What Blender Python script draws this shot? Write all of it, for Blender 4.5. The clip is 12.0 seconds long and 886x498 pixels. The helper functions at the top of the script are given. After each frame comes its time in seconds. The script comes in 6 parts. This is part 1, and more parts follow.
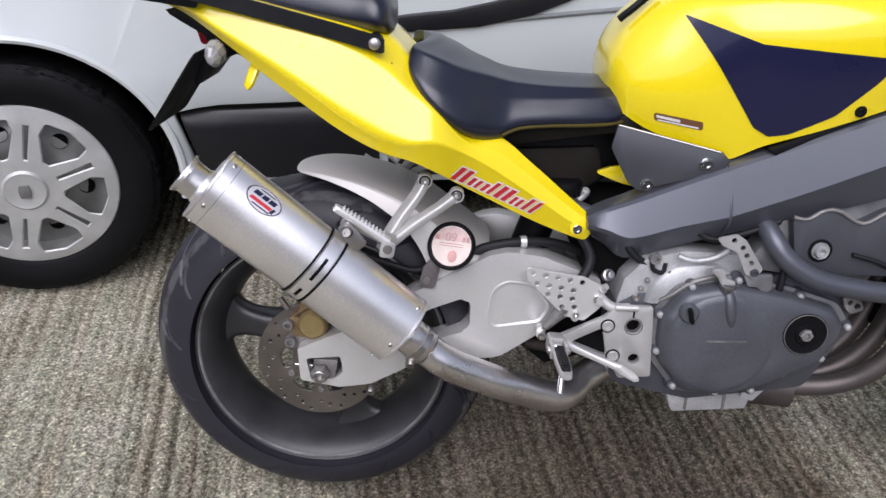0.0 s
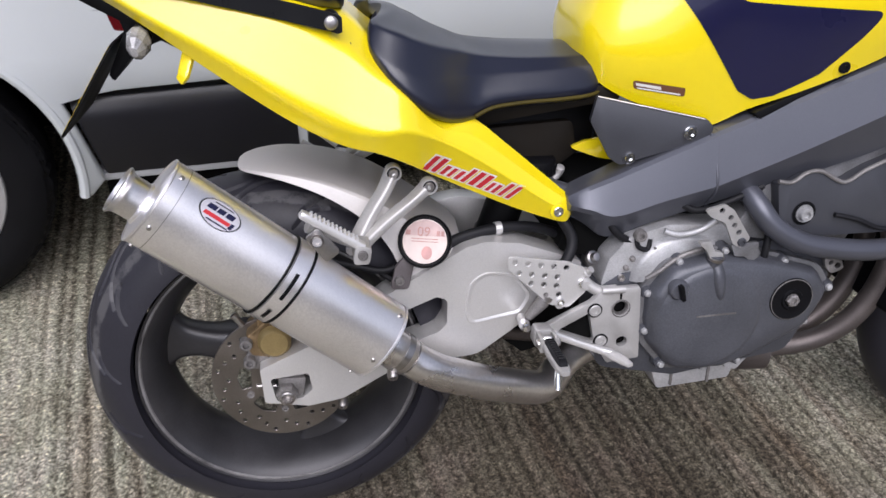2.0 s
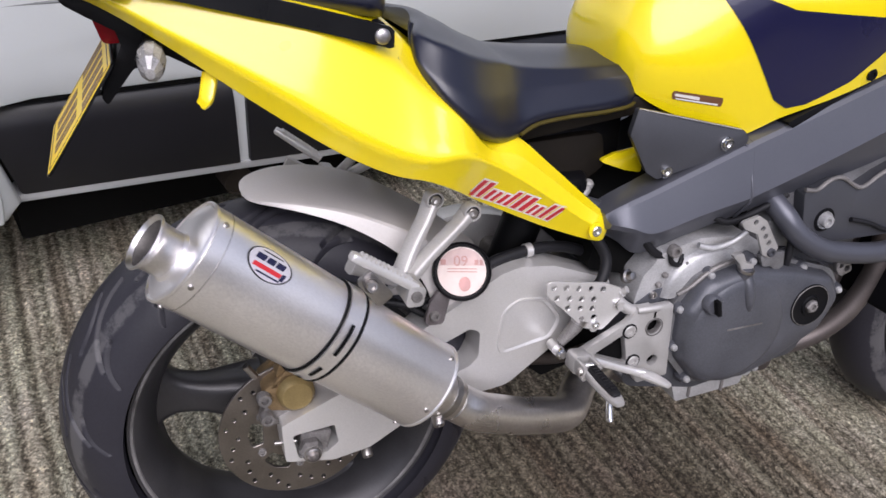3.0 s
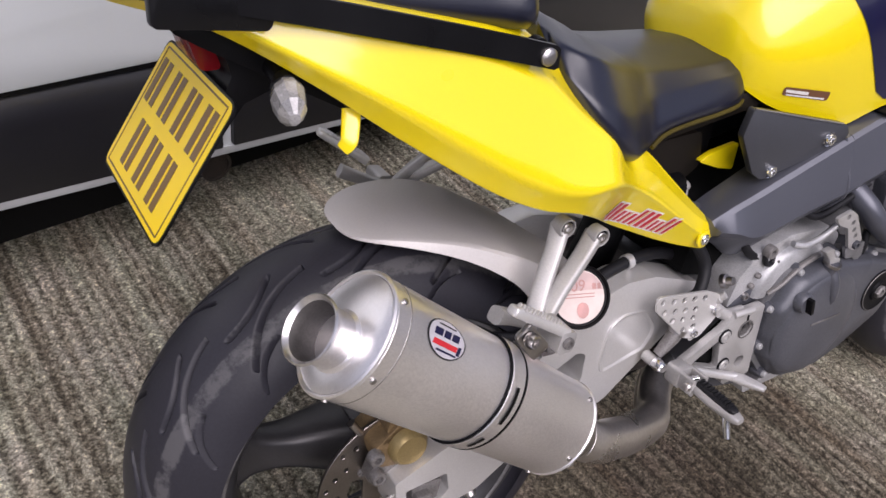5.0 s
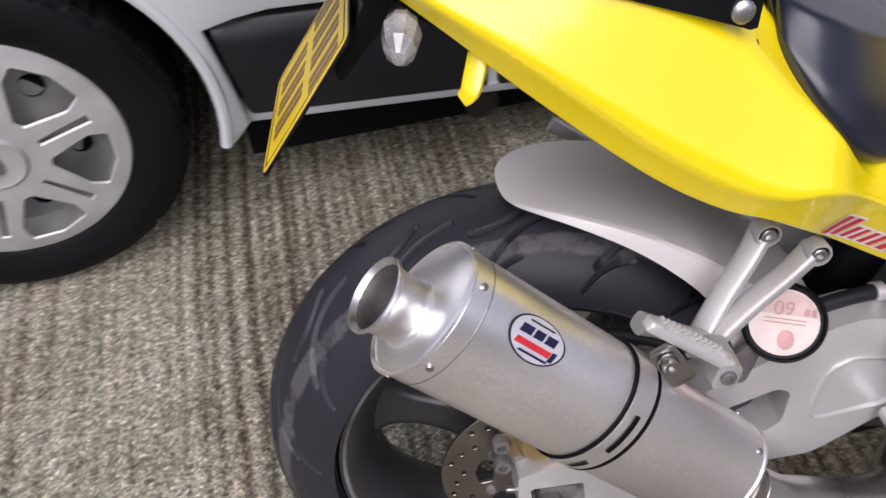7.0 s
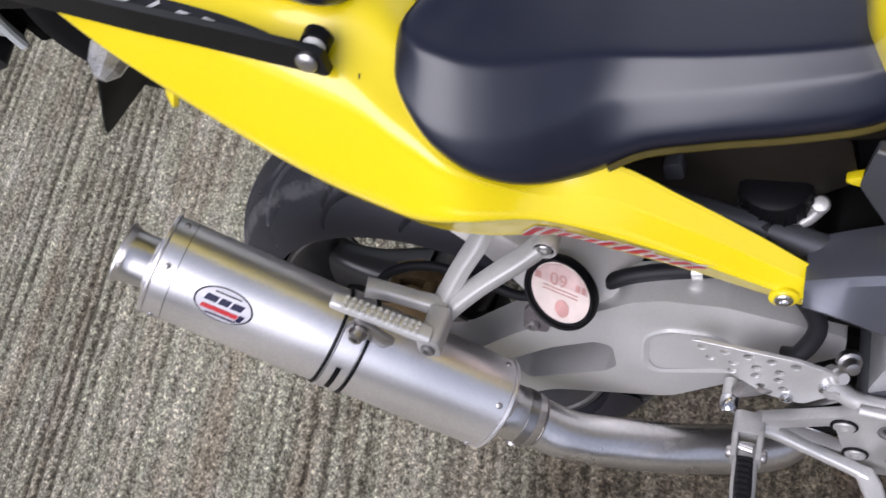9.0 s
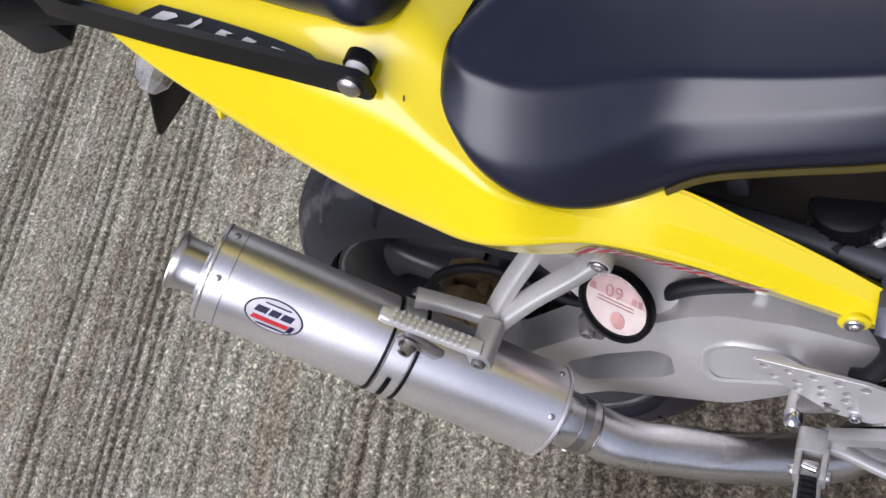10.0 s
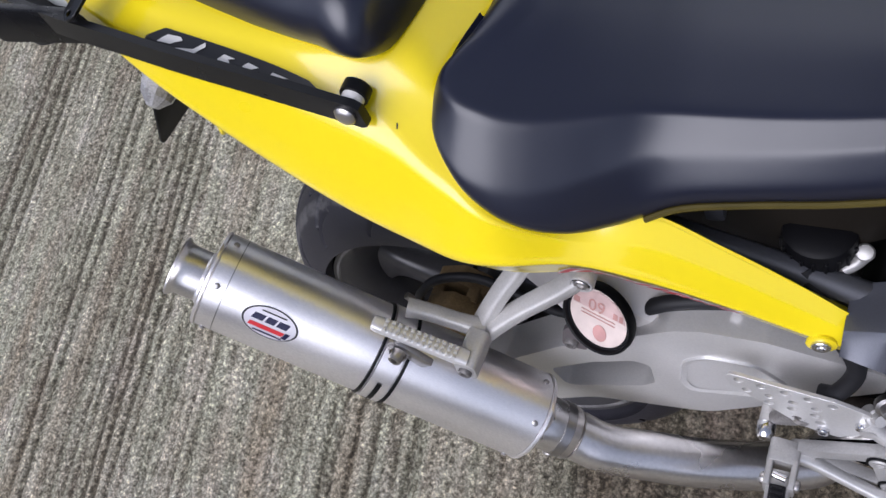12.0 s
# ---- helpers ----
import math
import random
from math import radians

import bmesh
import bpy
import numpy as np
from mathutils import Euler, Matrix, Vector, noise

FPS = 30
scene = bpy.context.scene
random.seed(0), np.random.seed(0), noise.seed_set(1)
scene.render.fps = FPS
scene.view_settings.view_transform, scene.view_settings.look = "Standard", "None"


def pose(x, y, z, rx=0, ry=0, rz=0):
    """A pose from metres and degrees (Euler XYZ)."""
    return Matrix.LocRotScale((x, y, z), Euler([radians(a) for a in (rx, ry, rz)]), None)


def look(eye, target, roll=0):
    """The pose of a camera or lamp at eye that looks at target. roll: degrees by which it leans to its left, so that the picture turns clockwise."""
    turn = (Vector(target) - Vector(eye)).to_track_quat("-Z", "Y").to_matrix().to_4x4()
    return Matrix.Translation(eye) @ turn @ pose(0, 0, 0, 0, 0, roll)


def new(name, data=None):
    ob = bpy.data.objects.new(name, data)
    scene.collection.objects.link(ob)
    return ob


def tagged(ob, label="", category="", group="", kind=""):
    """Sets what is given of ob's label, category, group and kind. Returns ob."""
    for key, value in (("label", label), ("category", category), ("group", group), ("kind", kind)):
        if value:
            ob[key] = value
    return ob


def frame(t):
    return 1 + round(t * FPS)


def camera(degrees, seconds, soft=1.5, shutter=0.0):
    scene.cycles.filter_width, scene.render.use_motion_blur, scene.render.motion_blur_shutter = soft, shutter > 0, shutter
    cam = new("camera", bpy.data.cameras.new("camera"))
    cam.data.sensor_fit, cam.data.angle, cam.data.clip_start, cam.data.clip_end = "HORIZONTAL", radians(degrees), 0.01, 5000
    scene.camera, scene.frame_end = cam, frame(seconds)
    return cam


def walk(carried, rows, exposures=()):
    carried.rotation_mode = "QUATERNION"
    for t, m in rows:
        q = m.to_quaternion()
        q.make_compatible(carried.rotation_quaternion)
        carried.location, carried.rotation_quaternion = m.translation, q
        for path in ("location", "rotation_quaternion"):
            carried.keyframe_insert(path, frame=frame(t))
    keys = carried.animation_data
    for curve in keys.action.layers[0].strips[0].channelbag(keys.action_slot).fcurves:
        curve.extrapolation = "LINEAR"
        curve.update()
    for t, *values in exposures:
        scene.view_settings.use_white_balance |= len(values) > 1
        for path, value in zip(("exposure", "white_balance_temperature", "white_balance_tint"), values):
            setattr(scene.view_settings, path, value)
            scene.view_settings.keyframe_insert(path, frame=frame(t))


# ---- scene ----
from mathutils import bvhtree

cam = camera(56.37, 12.0, shutter=0.5)
PATH = [
    (0, (0.1771, -1.2237, 1.2814), (0.2037, -0.2131, 0.6349), 2.75),
    (0.5, (0.1709, -1.2110, 1.2803), (0.2266, -0.2066, 0.6261), 2.92),
    (1, (0.1345, -1.1799, 1.2738), (0.2374, -0.1884, 0.6058), 3.13),
    (1.5, (0.0949, -1.1390, 1.2644), (0.2405, -0.1616, 0.5836), 3.16),
    (2, (0.0411, -1.0679, 1.2633), (0.2426, -0.1134, 0.5644), 3.61),
    (2.5, (-0.0712, -0.9578, 1.2498), (0.2435, -0.0440, 0.5385), 6.62),
    (3, (-0.1824, -0.8722, 1.2355), (0.2299, 0.0059, 0.5290), 8.56),
    (3.5, (-0.2609, -0.7698, 1.2245), (0.2247, 0.0561, 0.5019), 10.86),
    (3.7, (-0.2855, -0.7396, 1.2243), (0.2180, 0.0712, 0.4969), 11.17),
    (5.3, (-0.3974, -0.5664, 1.2158), (0.1789, 0.1540, 0.4483), 13.85),
    (5.5, (-0.3930, -0.5623, 1.2090), (0.1817, 0.1599, 0.4421), 14.32),
    (6, (-0.3797, -0.5431, 1.1982), (0.1587, 0.1887, 0.4142), 16.30),
    (6.5, (-0.3123, -0.5563, 1.1821), (0.0610, 0.2417, 0.3674), 12.13),
    (6.7, (-0.2612, -0.5546, 1.1789), (-0.0019, 0.2603, 0.3371), 8.46),
    (8.5, (0.3323, -0.4701, 1.2942), (-0.0935, 0.0939, 0.3244), -27.99),
    (9, (0.4438, -0.3536, 1.2982), (-0.0475, 0.0609, 0.2849), -38.85),
    (9.5, (0.4512, -0.2915, 1.3001), (-0.0228, 0.0638, 0.2565), -42.57),
    (10, (0.4411, -0.2908, 1.3003), (-0.1260, 0.0311, 0.2929), -47.61),
    (10.5, (0.4487, -0.2827, 1.3205), (-0.1234, 0.0233, 0.3110), -48.48),
    (11, (0.4572, -0.2784, 1.3290), (-0.1096, 0.0235, 0.3153), -48.24),
    (11.5, (0.4585, -0.2740, 1.3360), (-0.1031, 0.0260, 0.3189), -48.01),
    (12, (0.4583, -0.2723, 1.3350), (-0.1023, 0.0305, 0.3182), -47.53),
]
walk(cam, [(t, look(e, g, r)) for t, e, g, r in PATH], [(0.0, 0.31, 6150, 17), (2.0, 0.38, 6200, 18), (3.0, 0.42, 6300, 20), (3.7, 0.41, 6400, 21), (5.5, 0.34, 6450, 23), (6.7, 0.33, 6400, 22), (8.5, 0.34, 6100, 18), (9.5, 0.26, 6080, 18), (10.0, 0.25, 6050, 18), (12.0, 0.22, 5950, 18)])

# ---- world and light: bright overcast ----
SUN_EL, SUN_AZ = 51.0, 192.0
world = bpy.data.worlds.new("overcast_sky")
scene.world = world
world.use_nodes = True
wn = world.node_tree
sky = wn.nodes.new("ShaderNodeTexSky")
sky.sky_type = "NISHITA"
sky.sun_disc = False
sky.sun_elevation = radians(SUN_EL)
sky.sun_rotation = radians(SUN_AZ)
sky.dust_density = 1.5
sky.air_density = 1.0
grey = wn.nodes.new("ShaderNodeHueSaturation")
grey.inputs["Saturation"].default_value = 0.50
wn.links.new(sky.outputs[0], grey.inputs["Color"])
wn.links.new(grey.outputs[0], wn.nodes["Background"].inputs[0])
wn.nodes["Background"].inputs[1].default_value = 0.100
sun = new("sun", bpy.data.lights.new("sun", "SUN"))
sun.data.energy, sun.data.angle, sun.data.color = 2.7, radians(60), (1.0, 0.985, 0.96)
az, el = radians(SUN_AZ), radians(SUN_EL)
sun.matrix_world = look((math.sin(az) * math.cos(el) * 20, math.cos(az) * math.cos(el) * 20, math.sin(el) * 20), (0, 0, 0))
scene.view_settings.exposure = 0.68


# ---- materials ----
def material(name, color, rough=0.5, metal=0.0, vary=0.15, scale=6.0, grain=0.0, grain_scale=400.0, bump=0.0, coat=0.0, stretch=None, speck=0.0, spec=0.5):
    """A surface with broad stains, fine grain, uneven gloss and fine relief."""
    m = bpy.data.materials.new(name)
    m.use_nodes = True
    n, l = m.node_tree.nodes, m.node_tree.links
    b = n["Principled BSDF"]
    b.inputs["Metallic"].default_value = metal
    b.inputs["Coat Weight"].default_value = coat
    b.inputs["Coat Roughness"].default_value = 0.06
    b.inputs["Specular IOR Level"].default_value = spec
    co = n.new("ShaderNodeTexCoord")
    mp = n.new("ShaderNodeMapping")
    if stretch:
        mp.inputs["Scale"].default_value = stretch
    l.new(co.outputs["Object"], mp.inputs[0])
    broad = n.new("ShaderNodeTexNoise")
    broad.inputs["Scale"].default_value = scale
    broad.inputs["Detail"].default_value = 5
    fine = n.new("ShaderNodeTexNoise")
    fine.inputs["Scale"].default_value = grain_scale
    fine.inputs["Detail"].default_value = 3
    l.new(co.outputs["Object"], broad.inputs[0])
    l.new(mp.outputs[0], fine.inputs[0])
    r1 = n.new("ShaderNodeMapRange")
    r1.inputs[3].default_value, r1.inputs[4].default_value = 1 - vary, 1 + vary
    r1.inputs[1].default_value, r1.inputs[2].default_value = 0.3, 0.7
    l.new(broad.outputs[0], r1.inputs[0])
    r2 = n.new("ShaderNodeMapRange")
    r2.inputs[3].default_value, r2.inputs[4].default_value = 1 - grain, 1 + grain
    r2.inputs[1].default_value, r2.inputs[2].default_value = 0.3, 0.7
    l.new(fine.outputs[0], r2.inputs[0])
    mul = n.new("ShaderNodeMath")
    mul.operation = "MULTIPLY"
    l.new(r1.outputs[0], mul.inputs[0])
    l.new(r2.outputs[0], mul.inputs[1])
    vm = n.new("ShaderNodeVectorMath")
    vm.operation = "SCALE"
    vm.inputs[0].default_value = color
    l.new(mul.outputs[0], vm.inputs["Scale"])
    l.new(vm.outputs[0], b.inputs["Base Color"])
    r3 = n.new("ShaderNodeMapRange")
    r3.inputs[1].default_value, r3.inputs[2].default_value = 0.3, 0.7
    r3.inputs[3].default_value, r3.inputs[4].default_value = rough * 0.85, min(1.0, rough * 1.2)
    l.new(broad.outputs[0], r3.inputs[0])
    l.new(r3.outputs[0], b.inputs["Roughness"])
    if bump:
        bp = n.new("ShaderNodeBump")
        bp.inputs["Strength"].default_value = bump
        bp.inputs["Distance"].default_value = 0.001
        l.new(fine.outputs[0], bp.inputs["Height"])
        l.new(bp.outputs[0], b.inputs["Normal"])
    return m


YELLOW = material("yellow_paint", (0.83, 0.652, 0.0005), 0.30, 0, 0.03, 3, coat=1.0, spec=0.35)
YELLOW.node_tree.nodes["Principled BSDF"].inputs["Coat IOR"].default_value = 1.58
YELLOW.node_tree.nodes["Principled BSDF"].inputs["Coat Roughness"].default_value = 0.12
NAVY = material("navy_paint", (0.010, 0.010, 0.042), 0.3, 0, 0.08, 5, coat=0.4, spec=0.3)
RED = material("red_vinyl", (0.52, 0.022, 0.03), 0.4, 0, 0.1, 40)
WHITE = material("white_vinyl", (0.75, 0.73, 0.70), 0.4, 0, 0.1, 30)
PLATE_YELLOW = material("plate_yellow", (0.90, 0.64, 0.006), 0.4, 0, 0.06, 12, coat=0.1, spec=0.3)
PLATE_INK = material("plate_ink", (0.16, 0.085, 0.02), 0.45, 0, 0.15, 30)
BLACK_INK = material("black_print", (0.012, 0.012, 0.014), 0.4, 0, 0.1, 30)
STEEL = material("brushed_stainless", (0.92, 0.895, 0.895), 0.335, 0.90, 0.06, 7, grain=0.07, grain_scale=300, bump=0.05, stretch=(1, 8, 1))
STEEL_DULL = material("dull_stainless", (0.44, 0.42, 0.41), 0.34, 1.0, 0.16, 9, grain=0.06, grain_scale=260, bump=0.05)
CHROME = material("polished_steel", (0.70, 0.70, 0.71), 0.17, 1.0, 0.05, 10)
ALLOY = material("silver_painted_alloy", (0.66, 0.65, 0.64), 0.36, 0.55, 0.06, 6, grain=0.04, bump=0.05)
ALLOY_CAST = material("cast_alloy", (0.45, 0.44, 0.43), 0.44, 0.5, 0.16, 14, grain=0.07, grain_scale=500, bump=0.14)
ALLOY_DIRTY = material("grimy_alloy", (0.20, 0.19, 0.185), 0.5, 0.5, 0.4, 22, grain=0.2, bump=0.3)
SPAR = material("graphite_frame_paint", (0.096, 0.100, 0.120), 0.33, 0.45, 0.06, 5, grain=0.05, grain_scale=700)
SPAR_DARK = material("dark_frame_paint", (0.058, 0.060, 0.070), 0.40, 0.3, 0.08, 6, grain=0.05)
ENGINE = material("grey_engine_paint", (0.078, 0.081, 0.094), 0.34, 0.25, 0.25, 9, grain=0.12, grain_scale=350, bump=0.15, spec=0.5)
BLACK = material("black_plastic", (0.004, 0.004, 0.005), 0.45, 0, 0.2, 10, grain=0.05, bump=0.1, spec=0.14)
BLACK_SATIN = material("black_painted_steel", (0.005, 0.005, 0.006), 0.30, 0, 0.15, 12, spec=0.3)
VINYL = material("black_seat_vinyl", (0.006, 0.0075, 0.019), 0.31, 0, 0.05, 4, grain=0.08, grain_scale=1500, bump=0.05, spec=0.75)
RUBBER = material("tyre_rubber", (0.005, 0.005, 0.006), 0.6, 0, 0.25, 7, grain=0.12, grain_scale=300, bump=0.15, spec=0.13)
RUBBER_HOSE = material("rubber_hose", (0.010, 0.010, 0.012), 0.5, 0, 0.15, 14, spec=0.25)
RIM = material("gunmetal_rim", (0.040, 0.039, 0.042), 0.36, 0.3, 0.40, 9, grain=0.10, spec=0.45)
DISC_STEEL = material("brake_disc_steel", (0.26, 0.235, 0.22), 0.36, 1.0, 0.22, 12, grain=0.08, stretch=(1, 1, 1))
GOLD = material("gold_caliper", (0.36, 0.27, 0.12), 0.42, 0.6, 0.2, 20, grain=0.08)
HUGGER = material("silver_painted_plastic", (0.60, 0.575, 0.56), 0.42, 0.2, 0.05, 5, grain=0.03)
LENS_RED = material("red_lens", (0.22, 0.008, 0.012), 0.2, 0, 0.2, 20, coat=0.2)
LENS_CLEAR = material("smoked_indicator_lens", (0.30, 0.295, 0.295), 0.28, 0.15, 0.25, 60, grain=0.2, grain_scale=500, coat=0.6)
CRANKCASE = material("pale_grey_crankcase", (0.42, 0.42, 0.425), 0.40, 0.4, 0.28, 16, grain=0.12, grain_scale=380, bump=0.2)
PIPE_STEEL = material("pipe_stainless", (0.76, 0.73, 0.715), 0.28, 0.97, 0.16, 8, grain=0.06, grain_scale=200)
CRANKCASE_DARK = material("worn_grey_casting", (0.18, 0.18, 0.187), 0.42, 0.4, 0.35, 18, grain=0.15, grain_scale=380, bump=0.2)
RIM_EDGE = material("pale_rim_edge", (0.17, 0.165, 0.165), 0.4, 0.3, 0.6, 16, grain=0.2)
CALIPER = material("dirty_brown_casting", (0.22, 0.150, 0.075), 0.5, 0.4, 0.35, 30, grain=0.15, bump=0.2)
PAPER = material("tax_disc_paper", (0.62, 0.52, 0.48), 0.5, 0, 0.12, 40)
PINK = material("pink_print", (0.42, 0.22, 0.20), 0.5, 0, 0.2, 60)
VAN_SILVER = material("silver_van_paint", (0.575, 0.605, 0.615), 0.32, 0.08, 0.03, 2, grain=0.02, grain_scale=900, coat=0.5)
CLADDING = material("dark_van_cladding", (0.010, 0.010, 0.013), 0.36, 0, 0.10, 5, grain=0.06, bump=0.08, spec=0.55)
HUBCAP = material("silver_hubcap_plastic", (0.43, 0.43, 0.425), 0.40, 0.3, 0.12, 14, grain=0.05)
# underbody black; also fills open gaps, standing in for their shade
UNDER_SHADE = material("underbody_shade_black", (0.004, 0.004, 0.004), 0.9, 0, 0.3, 6, spec=0.1)
RUST = material("rusty_steel", (0.035, 0.027, 0.022), 0.7, 0.3, 0.3, 25, grain=0.2)
COPPER = material("heat_stained_pipe", (0.120, 0.104, 0.100), 0.5, 0.7, 0.3, 11, grain=0.08)


# tread rubber: pale scuffed bands near the shoulders
TREAD = material("tread_rubber", (0.021, 0.0205, 0.027), 0.46, 0, 0.08, 7, grain=0.10, grain_scale=300, bump=0.15, spec=0.34)
n, l = TREAD.node_tree.nodes, TREAD.node_tree.links
co = n.new("ShaderNodeTexCoord")
sp = n.new("ShaderNodeSeparateXYZ")
l.new(co.outputs["Object"], sp.inputs[0])
ab = n.new("ShaderNodeMath")
ab.operation = "ABSOLUTE"
l.new(sp.outputs["Y"], ab.inputs[0])
band = n.new("ShaderNodeValToRGB")
band.color_ramp.elements[0].position, band.color_ramp.elements[0].color = 0.045, (0, 0, 0, 1)
band.color_ramp.elements[1].position, band.color_ramp.elements[1].color = 0.080, (0, 0, 0, 1)
for q, c in ((0.055, 1.0), (0.068, 1.0)):
    e = band.color_ramp.elements.new(q)
    e.color = (c, c, c, 1)
l.new(ab.outputs[0], band.inputs[0])
scuff = n.new("ShaderNodeTexNoise")
scuff.inputs["Scale"].default_value, scuff.inputs["Detail"].default_value, scuff.inputs["Roughness"].default_value = 16, 7, 0.7
l.new(co.outputs["Object"], scuff.inputs[0])
mk = n.new("ShaderNodeMath")
mk.operation = "MULTIPLY"
l.new(band.outputs[0], mk.inputs[0])
l.new(scuff.outputs[0], mk.inputs[1])
th = n.new("ShaderNodeMapRange")
th.inputs[1].default_value, th.inputs[2].default_value, th.inputs[4].default_value = 0.40, 0.50, 0.50
l.new(mk.outputs[0], th.inputs[0])
mx = n.new("ShaderNodeMix")
mx.data_type = "RGBA"
mx.inputs[7].default_value = (0.13, 0.127, 0.13, 1)
bs = n["Principled BSDF"]
l.new(bs.inputs["Base Color"].links[0].from_socket, mx.inputs[6])
l.new(th.outputs[0], mx.inputs[0])
l.new(mx.outputs[2], bs.inputs["Base Color"])


# ---- mesh helpers ----
def tidy(bm, angle=38.0):
    bmesh.ops.remove_doubles(bm, verts=bm.verts, dist=1e-5)
    bmesh.ops.recalc_face_normals(bm, faces=bm.faces)
    return bm


def part(name, bm, mat, parent=None, label="", angle=38.0):
    """Links a bmesh as one mesh object under a thing or a part."""
    me = bpy.data.meshes.new(name)
    bm.to_mesh(me)
    bm.free()
    me.materials.append(mat)
    me.polygons.foreach_set("use_smooth", [True] * len(me.polygons))
    me.set_sharp_from_angle(angle=radians(angle))
    ob = new(name, me)
    if parent:
        ob.parent = parent
    if label:
        tagged(ob, label)
    return ob


def holder(name, parent=None, m=None):
    ob = new(name)
    ob.empty_display_size = 0.05
    if parent:
        ob.parent = parent
    if m is not None:
        ob.matrix_basis = m
    return ob


def fillet(pts, r, n=4):
    """A closed outline with its corners rounded; r: one radius or one a corner."""
    out = []
    k = len(pts)
    for i in range(k):
        p, a, b = Vector(pts[i]), Vector(pts[i - 1]), Vector(pts[(i + 1) % k])
        rr = r[i] if isinstance(r, (list, tuple)) else r
        u, v = (a - p), (b - p)
        ang = u.angle(v) if u.length > 1e-9 and v.length > 1e-9 else math.pi
        if rr <= 0 or ang > math.pi - 0.05:
            out.append(tuple(p))
            continue
        d = min(rr / math.tan(ang / 2), u.length * 0.48, v.length * 0.48)
        p0, p1 = p + u.normalized() * d, p + v.normalized() * d
        for j in range(n + 1):
            t = j / n
            out.append(tuple((1 - t) ** 2 * p0 + 2 * t * (1 - t) * p + t * t * p1))
    return out


def circle(cx, cy, r, n=16, ry=None):
    return [(cx + r * math.cos(2 * math.pi * i / n), cy + (ry or r) * math.sin(2 * math.pi * i / n)) for i in range(n)]


def plate(outline, y0, y1, holes=(), bevel=0.0, m=None, segs=2):
    """A plate cut from an outline in x and z, between two depths y, with holes through it."""
    bm = bmesh.new()
    edges = []
    for loop in [outline, *holes]:
        vs = [bm.verts.new((p[0], y0, p[1])) for p in loop]
        edges += [bm.edges.new((vs[i - 1], vs[i])) for i in range(len(vs))]
    bmesh.ops.triangle_fill(bm, use_beauty=True, use_dissolve=False, edges=edges)
    ex = bmesh.ops.extrude_face_region(bm, geom=bm.faces[:])
    bmesh.ops.translate(bm, vec=(0, y1 - y0, 0), verts=[g for g in ex["geom"] if isinstance(g, bmesh.types.BMVert)])
    bmesh.ops.recalc_face_normals(bm, faces=bm.faces)
    if bevel:
        sharp = [e for e in bm.edges if len(e.link_faces) == 2 and e.calc_face_angle(0) > 1.0 and abs(e.verts[0].co.y - e.verts[1].co.y) < 1e-6]
        bmesh.ops.bevel(bm, geom=sharp, offset=bevel, segments=segs, affect="EDGES", profile=0.5, clamp_overlap=True)
    if m is not None:
        bm.transform(m)
    return bm


def spline(pts, per=6, closed=False):
    """Points along a smooth curve through pts."""
    p = [Vector(q) for q in pts]
    k = len(p)
    out = []
    for i in range(k if closed else k - 1):
        if closed:
            a, b, c, d = p[i - 1], p[i], p[(i + 1) % k], p[(i + 2) % k]
        else:
            a, b, c, d = p[max(i - 1, 0)], p[i], p[i + 1], p[min(i + 2, k - 1)]
        for j in range(per):
            t = j / per
            out.append(0.5 * ((2 * b) + (c - a) * t + (2 * a - 5 * b + 4 * c - d) * t * t + (3 * b - a - 3 * c + d) * t ** 3))
    if not closed:
        out.append(p[-1])
    return out


def tube(pts, r, sides=14, per=6, caps=True, square=1.0, tall=1.0):
    """A pipe along a smooth curve; r: one radius or one a point."""
    path = spline(pts, per)
    n = len(path)
    if isinstance(r, (list, tuple)):
        rad = [r[min(int(i / per), len(r) - 2)] + (r[min(int(i / per) + 1, len(r) - 1)] - r[min(int(i / per), len(r) - 2)]) * ((i / per) - min(int(i / per), len(r) - 2)) for i in range(n)]
    else:
        rad = [r] * n
    bm = bmesh.new()
    up = Vector((0, 0, 1))
    rings = []
    for i in range(n):
        t = (path[min(i + 1, n - 1)] - path[max(i - 1, 0)]).normalized()
        s = t.cross(up)
        if s.length < 1e-3:
            s = t.cross(Vector((0, 1, 0)))
        s.normalize()
        u = s.cross(t).normalized()
        up = u
        rings.append([bm.verts.new(path[i] + (s * math.copysign(abs(math.cos(a)) ** square, math.cos(a)) + u * tall * math.copysign(abs(math.sin(a)) ** square, math.sin(a))) * rad[i]) for a in [2 * math.pi * j / sides for j in range(sides)]])
    for a, b in zip(rings[:-1], rings[1:]):
        for j in range(sides):
            bm.faces.new((a[j - 1], a[j], b[j], b[j - 1]))
    if caps:
        bm.faces.new(rings[0])
        bm.faces.new(rings[-1])
    bmesh.ops.recalc_face_normals(bm, faces=bm.faces)
    return bm


